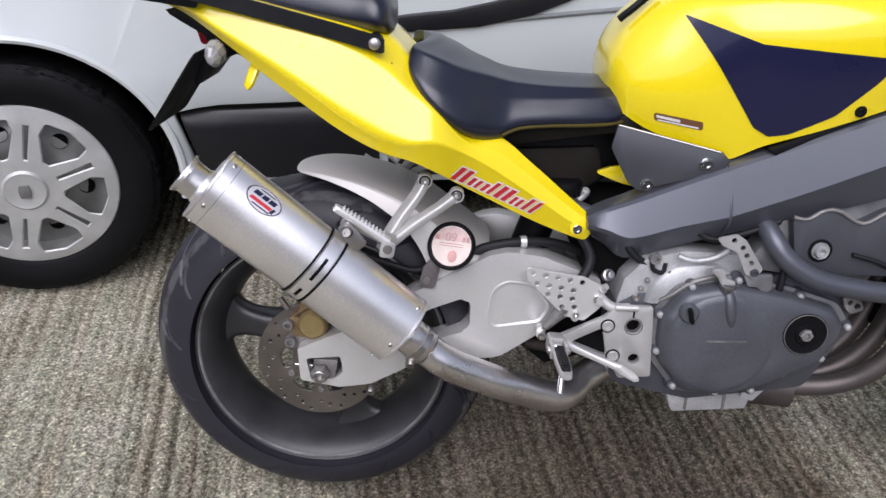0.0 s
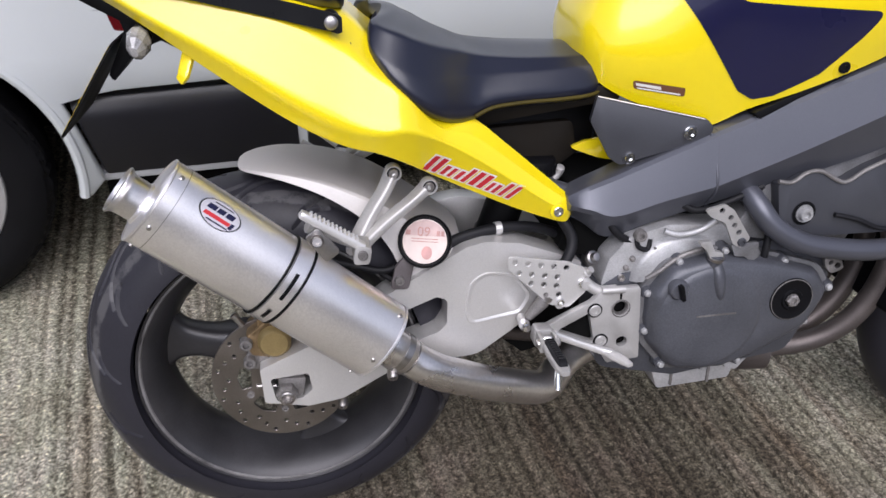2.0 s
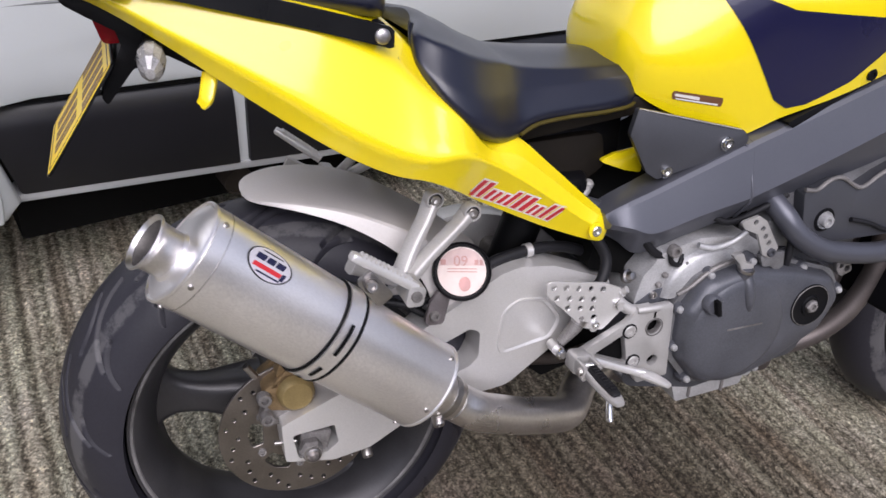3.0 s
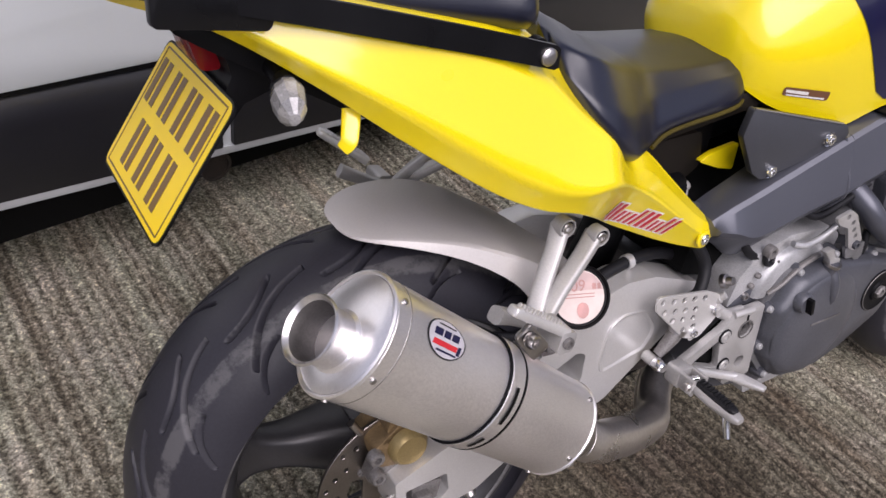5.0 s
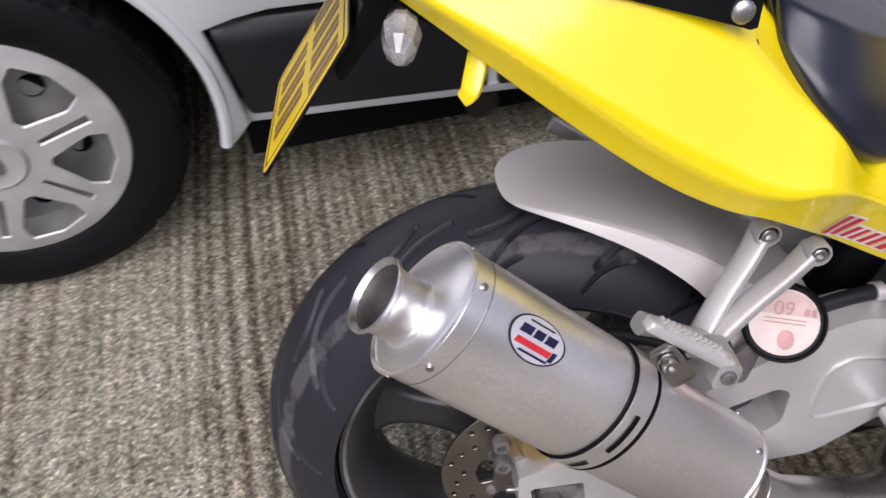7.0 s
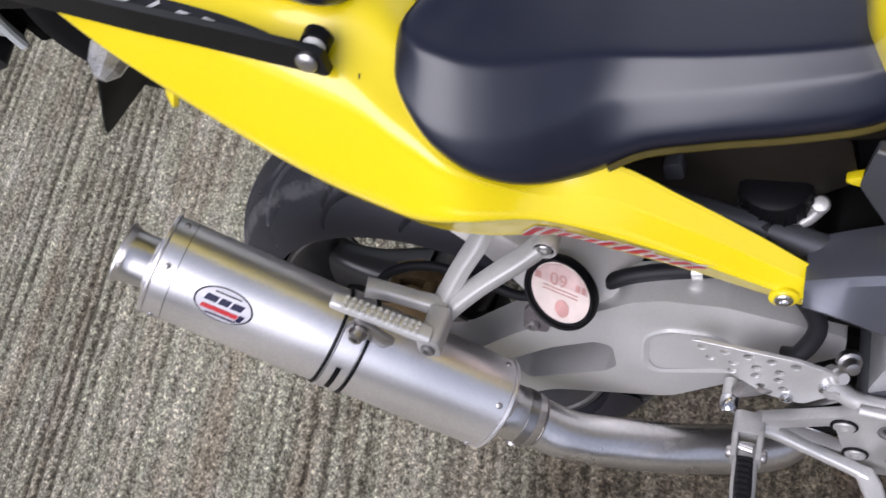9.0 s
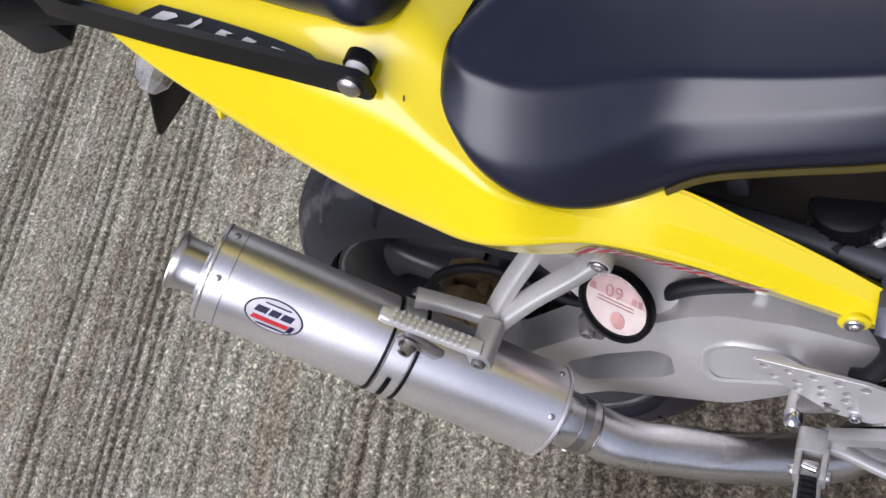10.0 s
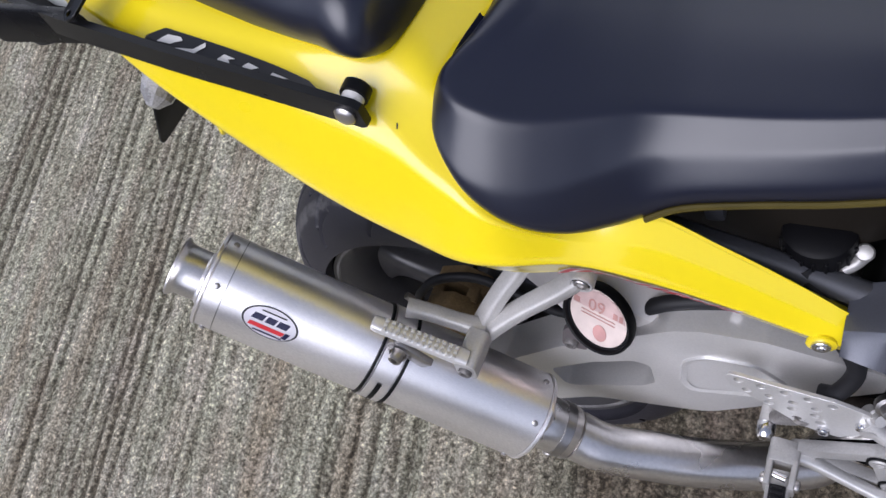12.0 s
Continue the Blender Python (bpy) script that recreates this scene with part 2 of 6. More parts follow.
def lathe(profile, m=None, n=48, closed=False):
    """Turns a profile of (radius, height) about the z axis."""
    bm = bmesh.new()
    rings = []
    for r, h in profile:
        if r < 1e-6:
            rings.append([bm.verts.new((0, 0, h))])
        else:
            rings.append([bm.verts.new((r * math.cos(2 * math.pi * j / n), r * math.sin(2 * math.pi * j / n), h)) for j in range(n)])
    pairs = list(zip(rings[:-1], rings[1:])) + ([(rings[-1], rings[0])] if closed else [])
    for a, b in pairs:
        for j in range(n):
            if len(a) == 1 and len(b) == 1:
                continue
            if len(a) == 1:
                bm.faces.new((a[0], b[j - 1], b[j]))
            elif len(b) == 1:
                bm.faces.new((a[j - 1], b[0], a[j]))
            else:
                bm.faces.new((a[j - 1], b[j - 1], b[j], a[j]))
    bmesh.ops.recalc_face_normals(bm, faces=bm.faces)
    if m is not None:
        bm.transform(m)
    return bm


def along(origin, axis):
    """A matrix that lays the z axis along the given way at the given place."""
    return Matrix.Translation(origin) @ Vector(axis).to_track_quat("Z", "Y").to_matrix().to_4x4()


def catmull(a, n):
    """Resamples an array of points along its first axis to n smooth rows."""
    a = np.asarray(a, float)
    k = len(a)
    t = np.linspace(0, k - 1, n)
    i = np.minimum(t.astype(int), k - 2)
    f = (t - i).reshape((-1,) + (1,) * (a.ndim - 1))
    p0, p1, p2, p3 = a[np.maximum(i - 1, 0)], a[i], a[i + 1], a[np.minimum(i + 2, k - 1)]
    return 0.5 * (2 * p1 + (p2 - p0) * f + (2 * p0 - 5 * p1 + 4 * p2 - p3) * f ** 2 + (3 * p1 - p0 - 3 * p2 + p3) * f ** 3)


def sheet(grid, close_u=False, cap=False):
    """A bmesh from a grid of points; close_u joins the last column to the first."""
    bm = bmesh.new()
    v = [[bm.verts.new(tuple(p)) for p in row] for row in grid]
    w = len(v[0])
    for a, b in zip(v[:-1], v[1:]):
        for j in range(0 if close_u else 1, w):
            q = (a[j - 1], a[j], b[j], b[j - 1])
            if len({tuple(np.round(x.co, 6)) for x in q}) >= 3:
                bm.faces.new(q)
    if cap:
        for row in (v[0], v[-1]):
            bm.faces.new(row)
    return tidy(bm)


def thicken(bm, d):
    """Gives a sheet a thickness, inwards of its normals for a negative d."""
    bmesh.ops.solidify(bm, geom=bm.faces[:], thickness=d)
    bmesh.ops.recalc_face_normals(bm, faces=bm.faces)
    return bm


def bolt(parent, at, axis, r=0.007, h=0.005, mat=None, name="bolt", socket=True, washer=0.0):
    prof = [(r * 0.45, -0.002), (r, -0.002), (r, h * 0.7), (r * 0.88, h), (r * 0.5, h), (r * 0.46, h * 0.35), (0, h * 0.35)] if socket else [(0, -0.002), (r, -0.002), (r, h * 0.45), (r * 0.8, h * 0.85), (r * 0.4, h), (0, h * 1.03)]
    if washer:
        prof = [(washer, -0.002), (washer, 0.0015)] + [(a, b + 0.0015) for a, b in prof[1:]]
    return part(name, lathe(prof, along(at, axis), 14), mat or CHROME, parent)


def decal(outline, target, lift=0.0012, step=0.02, axis=(0, 1, 0), start=-1.0, m=None, both=False):
    """A thin film cut to an outline in x and z and laid onto a target mesh, looking along axis; m carries the outline into the world."""
    from_tree = bvhtree.BVHTree.FromPolygons([v.co for v in target.data.vertices], [tuple(p.vertices) for p in target.data.polygons])
    bm = bmesh.new()
    vs = [bm.verts.new((p[0], 0, p[1])) for p in outline]
    es = [bm.edges.new((vs[i - 1], vs[i])) for i in range(len(vs))]
    bmesh.ops.triangle_fill(bm, use_beauty=True, edges=es)
    for k in (0, 2):
        lo, hi = min(v.co[k] for v in bm.verts), max(v.co[k] for v in bm.verts)
        c = lo + step
        while c < hi:
            no = (1, 0, 0) if k == 0 else (0, 0, 1)
            bmesh.ops.bisect_plane(bm, geom=bm.verts[:] + bm.edges[:] + bm.faces[:], plane_co=(c, 0, c), plane_no=no)
            c += step
    if m is not None:
        bm.transform(m)
    way = Vector(axis).normalized()
    for v in bm.verts:
        hit, no, _, _ = from_tree.ray_cast(v.co + way * start, way)
        if hit:
            if no.dot(way) > 0:
                no = -no
            v.co = hit + no * lift
    bmesh.ops.recalc_face_normals(bm, faces=bm.faces)
    return bm


# ---- ground: tyned concrete, one sheet to the horizon ----
GROOVE = radians(98.0)
rng = np.random.default_rng(7)


def spaced(lo, hi, step, far):
    mid = list(np.arange(lo, hi, step))
    out, s = [hi], step
    while out[-1] < far:
        s *= 1.6
        out.append(out[-1] + s)
    back, s = [lo], step
    while back[-1] > -far:
        s *= 1.6
        back.append(back[-1] - s)
    return np.array(back[:0:-1] + mid + out)


def ridge_height(x, y):
    """Irregular drawn ridges across the sheet, in metres."""
    gx, gy = math.cos(GROOVE), math.sin(GROOVE)
    u = x * gy - y * gx
    v = x * gx + y * gy
    u = u + 0.006 * np.sin(v * 2.1 + 0.4) + 0.004 * np.sin(v * 5.3 + u * 3)
    k = np.floor(u / 0.001).astype(int)
    track = np.zeros(20001)
    pos = 0.0
    while pos < 20000:
        w = rng.uniform(17, 34) if rng.random() < 0.82 else rng.uniform(36, 58)
        top, low = rng.uniform(0.50, 1.0), rng.uniform(0.0, 0.42)
        a, b = int(pos), int(min(pos + w, 20000))
        q = np.linspace(0, 1, max(b - a, 1))
        lean = rng.uniform(0.8, 1.3)
        track[a:b] = low + (top - low) * np.sin(math.pi * q ** lean) ** rng.uniform(0.9, 1.7)
        pos += w
    h = track[np.clip(k + 10000, 0, 20000)]
    rough = 0.35 * np.sin(u * 310 + 4 * np.sin(v * 37)) * np.sin(v * 190 + 3 * np.sin(u * 61))
    broken = 0.5 * np.sin(v * 23 + 5 * np.sin(u * 41)) + 0.5 * np.sin(v * 61 + 7 * np.sin(u * 97 + 1.3))
    strip = np.clip(0.90 + 0.26 * np.sin(u * 11.0 + 1.3 * np.sin(u * 4.3)) + 0.14 * np.sin(v * 3.1 + u * 5), 0.72, 1.0)
    return 0.0092 * strip * (h * (0.84 + 0.16 * broken) - 1) + 0.0010 * rough


gx_, gy_ = spaced(-2.3, 2.3, 0.0055, 400), spaced(-1.3, 2.2, 0.016, 400)
X, Y = np.meshgrid(gx_, gy_, indexing="ij")
near = np.clip((2.28 - np.abs(X)) / 0.3, 0, 1) * np.clip((Y + 1.28) / 0.3, 0, 1) * np.clip((2.18 - Y) / 0.3, 0, 1)
Z = ridge_height(X, Y) * near - 0.0045 * (1 - near)
nx, ny = X.shape
verts = np.stack([X, Y, Z], -1).reshape(-1, 3)
idx = np.arange(nx * ny).reshape(nx, ny)
quads = np.stack([idx[:-1, :-1], idx[1:, :-1], idx[1:, 1:], idx[:-1, 1:]], -1).reshape(-1, 4)
gme = bpy.data.meshes.new("ground")
gme.from_pydata(verts.tolist(), [], quads.tolist())
gme.polygons.foreach_set("use_smooth", [True] * len(gme.polygons))
CONCRETE = bpy.data.materials.new("tyned_concrete")
CONCRETE.use_nodes = True
n, l = CONCRETE.node_tree.nodes, CONCRETE.node_tree.links
bsdf = n["Principled BSDF"]
bsdf.inputs["Roughness"].default_value = 0.85
bsdf.inputs["Specular IOR Level"].default_value = 0.25
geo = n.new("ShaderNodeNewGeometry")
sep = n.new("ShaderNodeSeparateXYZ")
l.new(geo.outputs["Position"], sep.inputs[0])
# height drives the colour: dirty grooves with their shade painted in
dirt_shade = n.new("ShaderNodeMapRange")
dirt_shade.inputs[1].default_value, dirt_shade.inputs[2].default_value = -0.0088, -0.0006
l.new(sep.outputs["Z"], dirt_shade.inputs[0])


def noise_node(scale, detail=3, rough=0.6):
    t = n.new("ShaderNodeTexNoise")
    t.inputs["Scale"].default_value, t.inputs["Detail"].default_value, t.inputs["Roughness"].default_value = scale, detail, rough
    l.new(geo.outputs["Position"], t.inputs[0])
    return t


def ramp_node(src, stops):
    r = n.new("ShaderNodeValToRGB")
    r.color_ramp.elements[0].position, r.color_ramp.elements[0].color = stops[0]
    r.color_ramp.elements[1].position, r.color_ramp.elements[1].color = stops[-1]
    for p, c in stops[1:-1]:
        e = r.color_ramp.elements.new(p)
        e.color = c
    l.new(src, r.inputs[0])
    return r


def mixed(kind, fac, a, b):
    m = n.new("ShaderNodeMix")
    m.data_type, m.blend_type = "RGBA", kind
    for sock, val in ((m.inputs[0], fac), (m.inputs[6], a), (m.inputs[7], b)):
        if isinstance(val, (int, float)):
            sock.default_value = val
        else:
            l.new(val, sock)
    return m.outputs[2]


grit = noise_node(160, 6, 0.85)
stone = n.new("ShaderNodeTexVoronoi")
stone.inputs["Scale"].default_value = 230
l.new(geo.outputs["Position"], stone.inputs["Vector"])
blotch = noise_node(5.0, 5, 0.65)
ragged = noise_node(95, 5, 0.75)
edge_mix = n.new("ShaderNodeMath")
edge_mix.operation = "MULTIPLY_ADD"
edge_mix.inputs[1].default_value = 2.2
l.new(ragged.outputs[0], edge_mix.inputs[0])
l.new(dirt_shade.outputs[0], edge_mix.inputs[2])
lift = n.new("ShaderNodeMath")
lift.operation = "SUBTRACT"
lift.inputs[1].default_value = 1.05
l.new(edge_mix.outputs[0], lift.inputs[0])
c_dirt_shade = ramp_node(lift.outputs[0], [(0.05, (0.098, 0.088, 0.077, 1)), (0.34, (0.215, 0.200, 0.180, 1)), (0.54, (0.390, 0.372, 0.348, 1)), (0.90, (0.545, 0.528, 0.503, 1))])
c_grit = ramp_node(grit.outputs[0], [(0.38, (0.36, 0.345, 0.32, 1)), (0.48, (0.88, 0.865, 0.835, 1)), (0.60, (1.75, 1.71, 1.62, 1))])
pick = n.new("ShaderNodeSeparateColor")
l.new(stone.outputs["Color"], pick.inputs[0])
c_stone = ramp_node(pick.outputs[0], [(0.0, (0.55, 0.535, 0.515, 1)), (0.45, (0.86, 0.855, 0.835, 1)), (0.80, (1.12, 1.11, 1.08, 1)), (1.0, (1.55, 1.53, 1.48, 1))])
c_blot = ramp_node(blotch.outputs[0], [(0.3, (0.76, 0.72, 0.66, 1)), (0.5, (0.97, 0.985, 0.90, 1)), (0.7, (1.16, 1.15, 1.14, 1))])
col = mixed("MULTIPLY", 1.0, c_dirt_shade.outputs[0], c_grit.outputs[0])
col = mixed("MULTIPLY", 1.0, col, c_stone.outputs[0])
col = mixed("MULTIPLY", 1.0, col, c_blot.outputs[0])
# brown and mossy strips left along the drawn lines
turned = n.new("ShaderNodeVectorRotate")
turned.rotation_type = "Z_AXIS"
turned.inputs["Angle"].default_value = -GROOVE
l.new(geo.outputs["Position"], turned.inputs["Vector"])
drawn = n.new("ShaderNodeVectorMath")
drawn.operation = "MULTIPLY"
drawn.inputs[1].default_value = (1.1, 15.0, 1.0)
l.new(turned.outputs[0], drawn.inputs[0])
lines = n.new("ShaderNodeTexNoise")
lines.inputs["Scale"].default_value, lines.inputs["Detail"].default_value = 1.0, 3
l.new(drawn.outputs[0], lines.inputs[0])
c_line = ramp_node(lines.outputs[0], [(0.30, (0.86, 0.78, 0.70, 1)), (0.44, (1.0, 0.97, 0.93, 1)), (0.56, (0.97, 1.0, 0.93, 1)), (0.70, (1.16, 1.15, 1.12, 1))])
col = mixed("MULTIPLY", 1.0, col, c_line.outputs[0])
# an oily damp patch beneath the engine, ragged-edged, the bike's shade painted in
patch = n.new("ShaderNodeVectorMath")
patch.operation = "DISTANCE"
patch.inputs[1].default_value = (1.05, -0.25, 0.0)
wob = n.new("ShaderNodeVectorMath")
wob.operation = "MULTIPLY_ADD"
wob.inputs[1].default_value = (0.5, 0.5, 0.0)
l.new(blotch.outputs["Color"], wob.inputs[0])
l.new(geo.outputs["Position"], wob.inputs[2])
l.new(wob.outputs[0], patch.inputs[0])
c_oil_shade = ramp_node(patch.outputs["Value"], [(0.45, (0.55, 0.52, 0.50, 1)), (0.95, (1, 1, 1, 1))])
col = mixed("MULTIPLY", 1.0, col, c_oil_shade.outputs[0])
# a second dark patch further back: damp concrete plus painted underside shade
drip_shade = n.new("ShaderNodeVectorMath")
drip_shade.operation = "DISTANCE"
drip_shade.inputs[1].default_value = (0.72, 0.20, 0.0)
l.new(wob.outputs[0], drip_shade.inputs[0])
c_drip_shade = ramp_node(drip_shade.outputs["Value"], [(0.22, (0.50, 0.46, 0.44, 1)), (0.62, (1, 1, 1, 1))])
col = mixed("MULTIPLY", 1.0, col, c_drip_shade.outputs[0])
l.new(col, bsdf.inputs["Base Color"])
bump = n.new("ShaderNodeBump")
bump.inputs["Strength"].default_value, bump.inputs["Distance"].default_value = 1.0, 0.006
relief = n.new("ShaderNodeMath")
relief.operation = "ADD"
l.new(grit.outputs[0], relief.inputs[0])
l.new(ragged.outputs[0], relief.inputs[1])
l.new(relief.outputs[0], bump.inputs["Height"])
l.new(bump.outputs[0], bsdf.inputs["Normal"])
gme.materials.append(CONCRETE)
tagged(new("ground", gme), "rough grooved grey-brown concrete ground, its dirty grooves darkened with painted shade", "ground", kind="structure")

# ---- unseen plain walls, added to block low sky light ----
WALL = material("unseen_wall", (0.16, 0.15, 0.14), 0.9, 0, 0.25, 1.2, grain=0.15, grain_scale=60, bump=0.2)
for nm, x0, x1, y0, y1, top in (("unseen_wall_south", -8.0, 8.0, -4.7, -4.5, 1.5), ("unseen_wall_west", -8.2, -8.0, -4.7, 7.0, 2.6), ("unseen_wall_east", 8.0, 8.2, -4.7, 7.0, 2.6), ("unseen_wall_north", -8.2, 8.2, 7.0, 7.2, 2.6)):
    w_ = part(nm, plate([(x0, -0.02), (x1, -0.02), (x1, top), (x0, top)], y0, y1, bevel=0.01), WALL)
    tagged(w_, "plain grey wall out of view, added to block low sky light", "wall", kind="structure")

# ---- van beside the motorcycle ----
van = holder("van", m=pose(-0.7933, 0.546, 0, 0, 0, 13.96))
tagged(van, "silver van with dark lower cladding parked beside the motorcycle", "van")
ARCH_R, HUB_X, HUB_Z = 0.362, 0.012, 0.308
edge = [(HUB_X + ARCH_R * math.sin(a), HUB_Z + ARCH_R * math.cos(a)) for a in np.linspace(radians(-92), radians(99), 46)]
clad_top = lambda x: 0.4748 - 0.021 * x


def bulge(bm):
    """Leans the upper flank inwards and flares it round the wheel."""
    for v in bm.verts:
        away = max(0, math.hypot(v.co.x - HUB_X, v.co.z - HUB_Z) - ARCH_R)
        v.co.y -= 0.058 * max(0, 1 - away / 0.13) ** 1.5
        v.co.y += 0.10 * max(0, v.co.z - 0.75) ** 1.6 + 0.02 * max(0, 0.55 - v.co.z)
    return bm


# rear quarter with the arch, and the long panel ahead of it
quarter = plate([(-0.53, 0.34), (-0.372, 0.32), *edge, (0.386, 0.246), (0.419, 0.272), (0.367, 0.470), (0.865, 0.460), (0.865, 1.75), (-0.53, 1.75)], 0.0, 0.03, bevel=0.006)
bmesh.ops.subdivide_edges(quarter, edges=[e for e in quarter.edges if e.calc_length() > 0.3], cuts=8, use_grid_fill=False)
part("rear_quarter_panel", bulge(quarter), VAN_SILVER, van)
door = plate(fillet([(0.871, 0.460), (2.6, 0.423), (2.6, 1.75), (0.871, 1.75)], 0.01), 0.0, 0.03, bevel=0.006)
bmesh.ops.subdivide_edges(door, edges=[e for e in door.edges if e.calc_length() > 0.3], cuts=8, use_grid_fill=False)
part("sliding_door", bulge(door), VAN_SILVER, van)
part("arch_lip", tube([(x, -0.046, z) for x, z in edge], 0.011, 8, 1), VAN_SILVER, van)
for out in (fillet([(0.373, 0.4655), (0.857, 0.4555), (0.871, 0.2465), (0.424, 0.2765)], [0.02, 0.004, 0.004, 0.012]), fillet([(0.885, 0.455), (2.6, 0.418), (2.6, 0.175), (1.4, 0.211), (0.895, 0.245)], 0.004)):
    bm = plate(out, -0.006, 0.03, bevel=0.005)
    for d in (0.062, 0.047, 0.032, 0.019):
        bmesh.ops.bisect_plane(bm, geom=bm.verts[:] + bm.edges[:] + bm.faces[:], plane_co=(0, 0, clad_top(0) - d), plane_no=(0.021, 0, 1))
    for v in bm.verts:
        if v.co.y < 0.012:
            v.co.y += 0.032 * max(0, 1 - max(0, clad_top(v.co.x) - v.co.z) / 0.062) ** 2
    part("cladding", bm, CLADDING, van, "dark plastic lower body cladding", angle=60)
part("panel_gap", plate([(0.375, 0.463), (2.6, 0.414), (2.6, 0.436), (0.375, 0.480)], 0.006, 0.022), UNDER_SHADE, van)
part("sill", plate(fillet([(0.380, 0.250), (0.422, 0.2765), (1.4, 0.211), (2.6, 0.175), (2.6, 0.157), (1.4, 0.193), (0.42, 0.260)], 0.004), -0.004, 0.05, bevel=0.004), material("grey_sill", (0.42, 0.43, 0.44), 0.4, 0.1, 0.1, 6), van, "pale sill edge under the cladding")
part("door_seam", plate([(0.872, 0.244), (0.894, 0.244), (0.884, 0.460), (0.859, 0.460)], 0.003, 0.02), VAN_SILVER, van)
# pressed swage line, crease shade put into its grey, and dark curved strip
part("swage_line", tube([(0.212, -0.004, 0.634), (0.441, 0.002, 0.648), (0.998, 0.001, 0.647), (1.51, 0.002, 0.671), (2.458, 0.004, 0.711)], [0.004, 0.0075, 0.0075, 0.0075, 0.0075], 8, 8), material("crease_shade_grey", (0.20, 0.21, 0.215), 0.45), van)
strip = [(0.832, 0.632), (0.947, 0.635), (1.122, 0.641), (1.256, 0.665), (1.349, 0.696), (1.42, 0.732), (1.277, 0.727), (1.153, 0.702), (1.05, 0.684), (0.832, 0.668)]
part("dark_curved_strip", plate(strip, -0.010, 0.01, bevel=0.004), CLADDING, van, "dark curved strip on the flank")
# dark underside, arch lining, closing panels, mud flap
# floor pan hung lower than needed, to block light beneath the van
part("lowered_floor_pan", plate([(0.42, 0.10), (2.6, 0.10), (2.6, 0.40), (0.42, 0.43)], 0.10, 1.60), UNDER_SHADE, van)
part("rear_floor", plate([(-0.50, 0.27), (0.42, 0.27), (0.42, 0.43), (-0.50, 0.43)], 0.34, 1.60), UNDER_SHADE, van)
part("rear_bumper", plate(fillet([(-0.536, 0.26), (-0.415, 0.26), (-0.440, 0.55), (-0.536, 0.55)], 0.02), -0.062, 1.70, bevel=0.012), CLADDING, van, "dark plastic rear bumper")
g = [[(x * 1.03, y, HUB_Z + (z - HUB_Z) * 1.03) for x, z in edge] for y in (-0.03, 0.32)]
part("arch_liner", sheet(g), UNDER_SHADE, van)
part("arch_back", plate([(x * 1.03, HUB_Z + (z - HUB_Z) * 1.03) for x, z in edge], 0.32, 0.335), UNDER_SHADE, van)
part("mud_flap", plate(fillet([(-0.372, 0.24), (-0.335, 0.24), (-0.345, 0.48), (-0.38, 0.48)], 0.008), 0.015, 0.24, bevel=0.003), UNDER_SHADE, van)
part("rear_panel", plate([(-0.53, 0.34), (-0.51, 0.34), (-0.51, 1.75), (-0.53, 1.75)], 0.16, 1.60), VAN_SILVER, van)
part("roof", plate([(-0.53, 1.72), (2.6, 1.72), (2.6, 1.75), (-0.53, 1.75)], 0.13, 1.63), VAN_SILVER, van)
part("front_panel", plate([(2.58, 0.30), (2.61, 0.30), (2.61, 1.75), (2.58, 1.75)], 0.03, 1.70), VAN_SILVER, van)
part("far_side", plate([(-0.53, 0.15), (2.6, 0.15), (2.6, 1.75), (-0.53, 1.75)], 1.70, 1.73), VAN_SILVER, van)
part("tailpipe", tube([(0.885, 0.045, 0.165), (0.88, 0.16, 0.170), (0.86, 0.5, 0.21), (0.7, 0.9, 0.24)], 0.034, 18, 5), RUST, van)
part("tailpipe_mouth", lathe([(0.0, 0.04), (0.029, 0.04), (0.029, -0.002), (0.035, -0.002), (0.035, 0.05)], along((0.885, 0.042, 0.165), (0, 1, 0.05)), 24), RUST, van)

# wheel
wheel = holder("wheel", van, pose(HUB_X, -0.062, 0))
WM = along((0.0, 0.105, HUB_Z), (0, -1, 0))
tyre_prof = [(0.205, -0.06), (0.215, -0.088), (0.25, -0.098), (0.285, -0.094), (0.303, -0.075), (0.310, -0.03), (0.310, 0.03), (0.303, 0.072), (0.297, 0.080), (0.285, 0.093), (0.255, 0.100), (0.225, 0.094), (0.208, 0.084), (0.203, 0.06)]
vt = lathe(catmull(np.array(tyre_prof), 46).tolist(), None, 144)
for v in vt.verts:
    r, a = math.hypot(v.co.x, v.co.y), math.atan2(v.co.y, v.co.x)
    if r > 0.288 and (a * 36 / math.pi) % 1 < 0.28 and abs(v.co.z) > 0.035:
        v.co.x *= (r - 0.006) / r
        v.co.y *= (r - 0.006) / r
vt.transform(WM @ Matrix.Scale(0.995, 4))
part("tyre", vt, RUBBER, wheel)
part("steel_rim", lathe([(0.205, 0.085), (0.200, 0.06), (0.185, 0.03), (0.15, 0.03), (0.13, 0.045), (0.09, 0.05), (0.05, 0.03), (0, 0.03)], WM, 60), material("steel_rim", (0.30, 0.30, 0.29), 0.45, 0.4, 0.2, 20), wheel)
holes = []
for k in range(6):
    a0 = radians(60 * k - 12)
    eye = [(0.086, -0.08), (0.148, -0.33), (0.176, -0.29), (0.181, 0.0), (0.176, 0.29), (0.148, 0.33), (0.086, 0.08)]
    holes.append(fillet([(r * math.cos(a0 + t), r * math.sin(a0 + t)) for r, t in eye], 0.006, 3))
    a1 = a0 + radians(30)
    slot = [(0.080, -0.040), (0.163, -0.034), (0.163, 0.034), (0.080, 0.040)]
    holes.append([(r * math.cos(a1 + t), r * math.sin(a1 + t)) for r, t in slot])
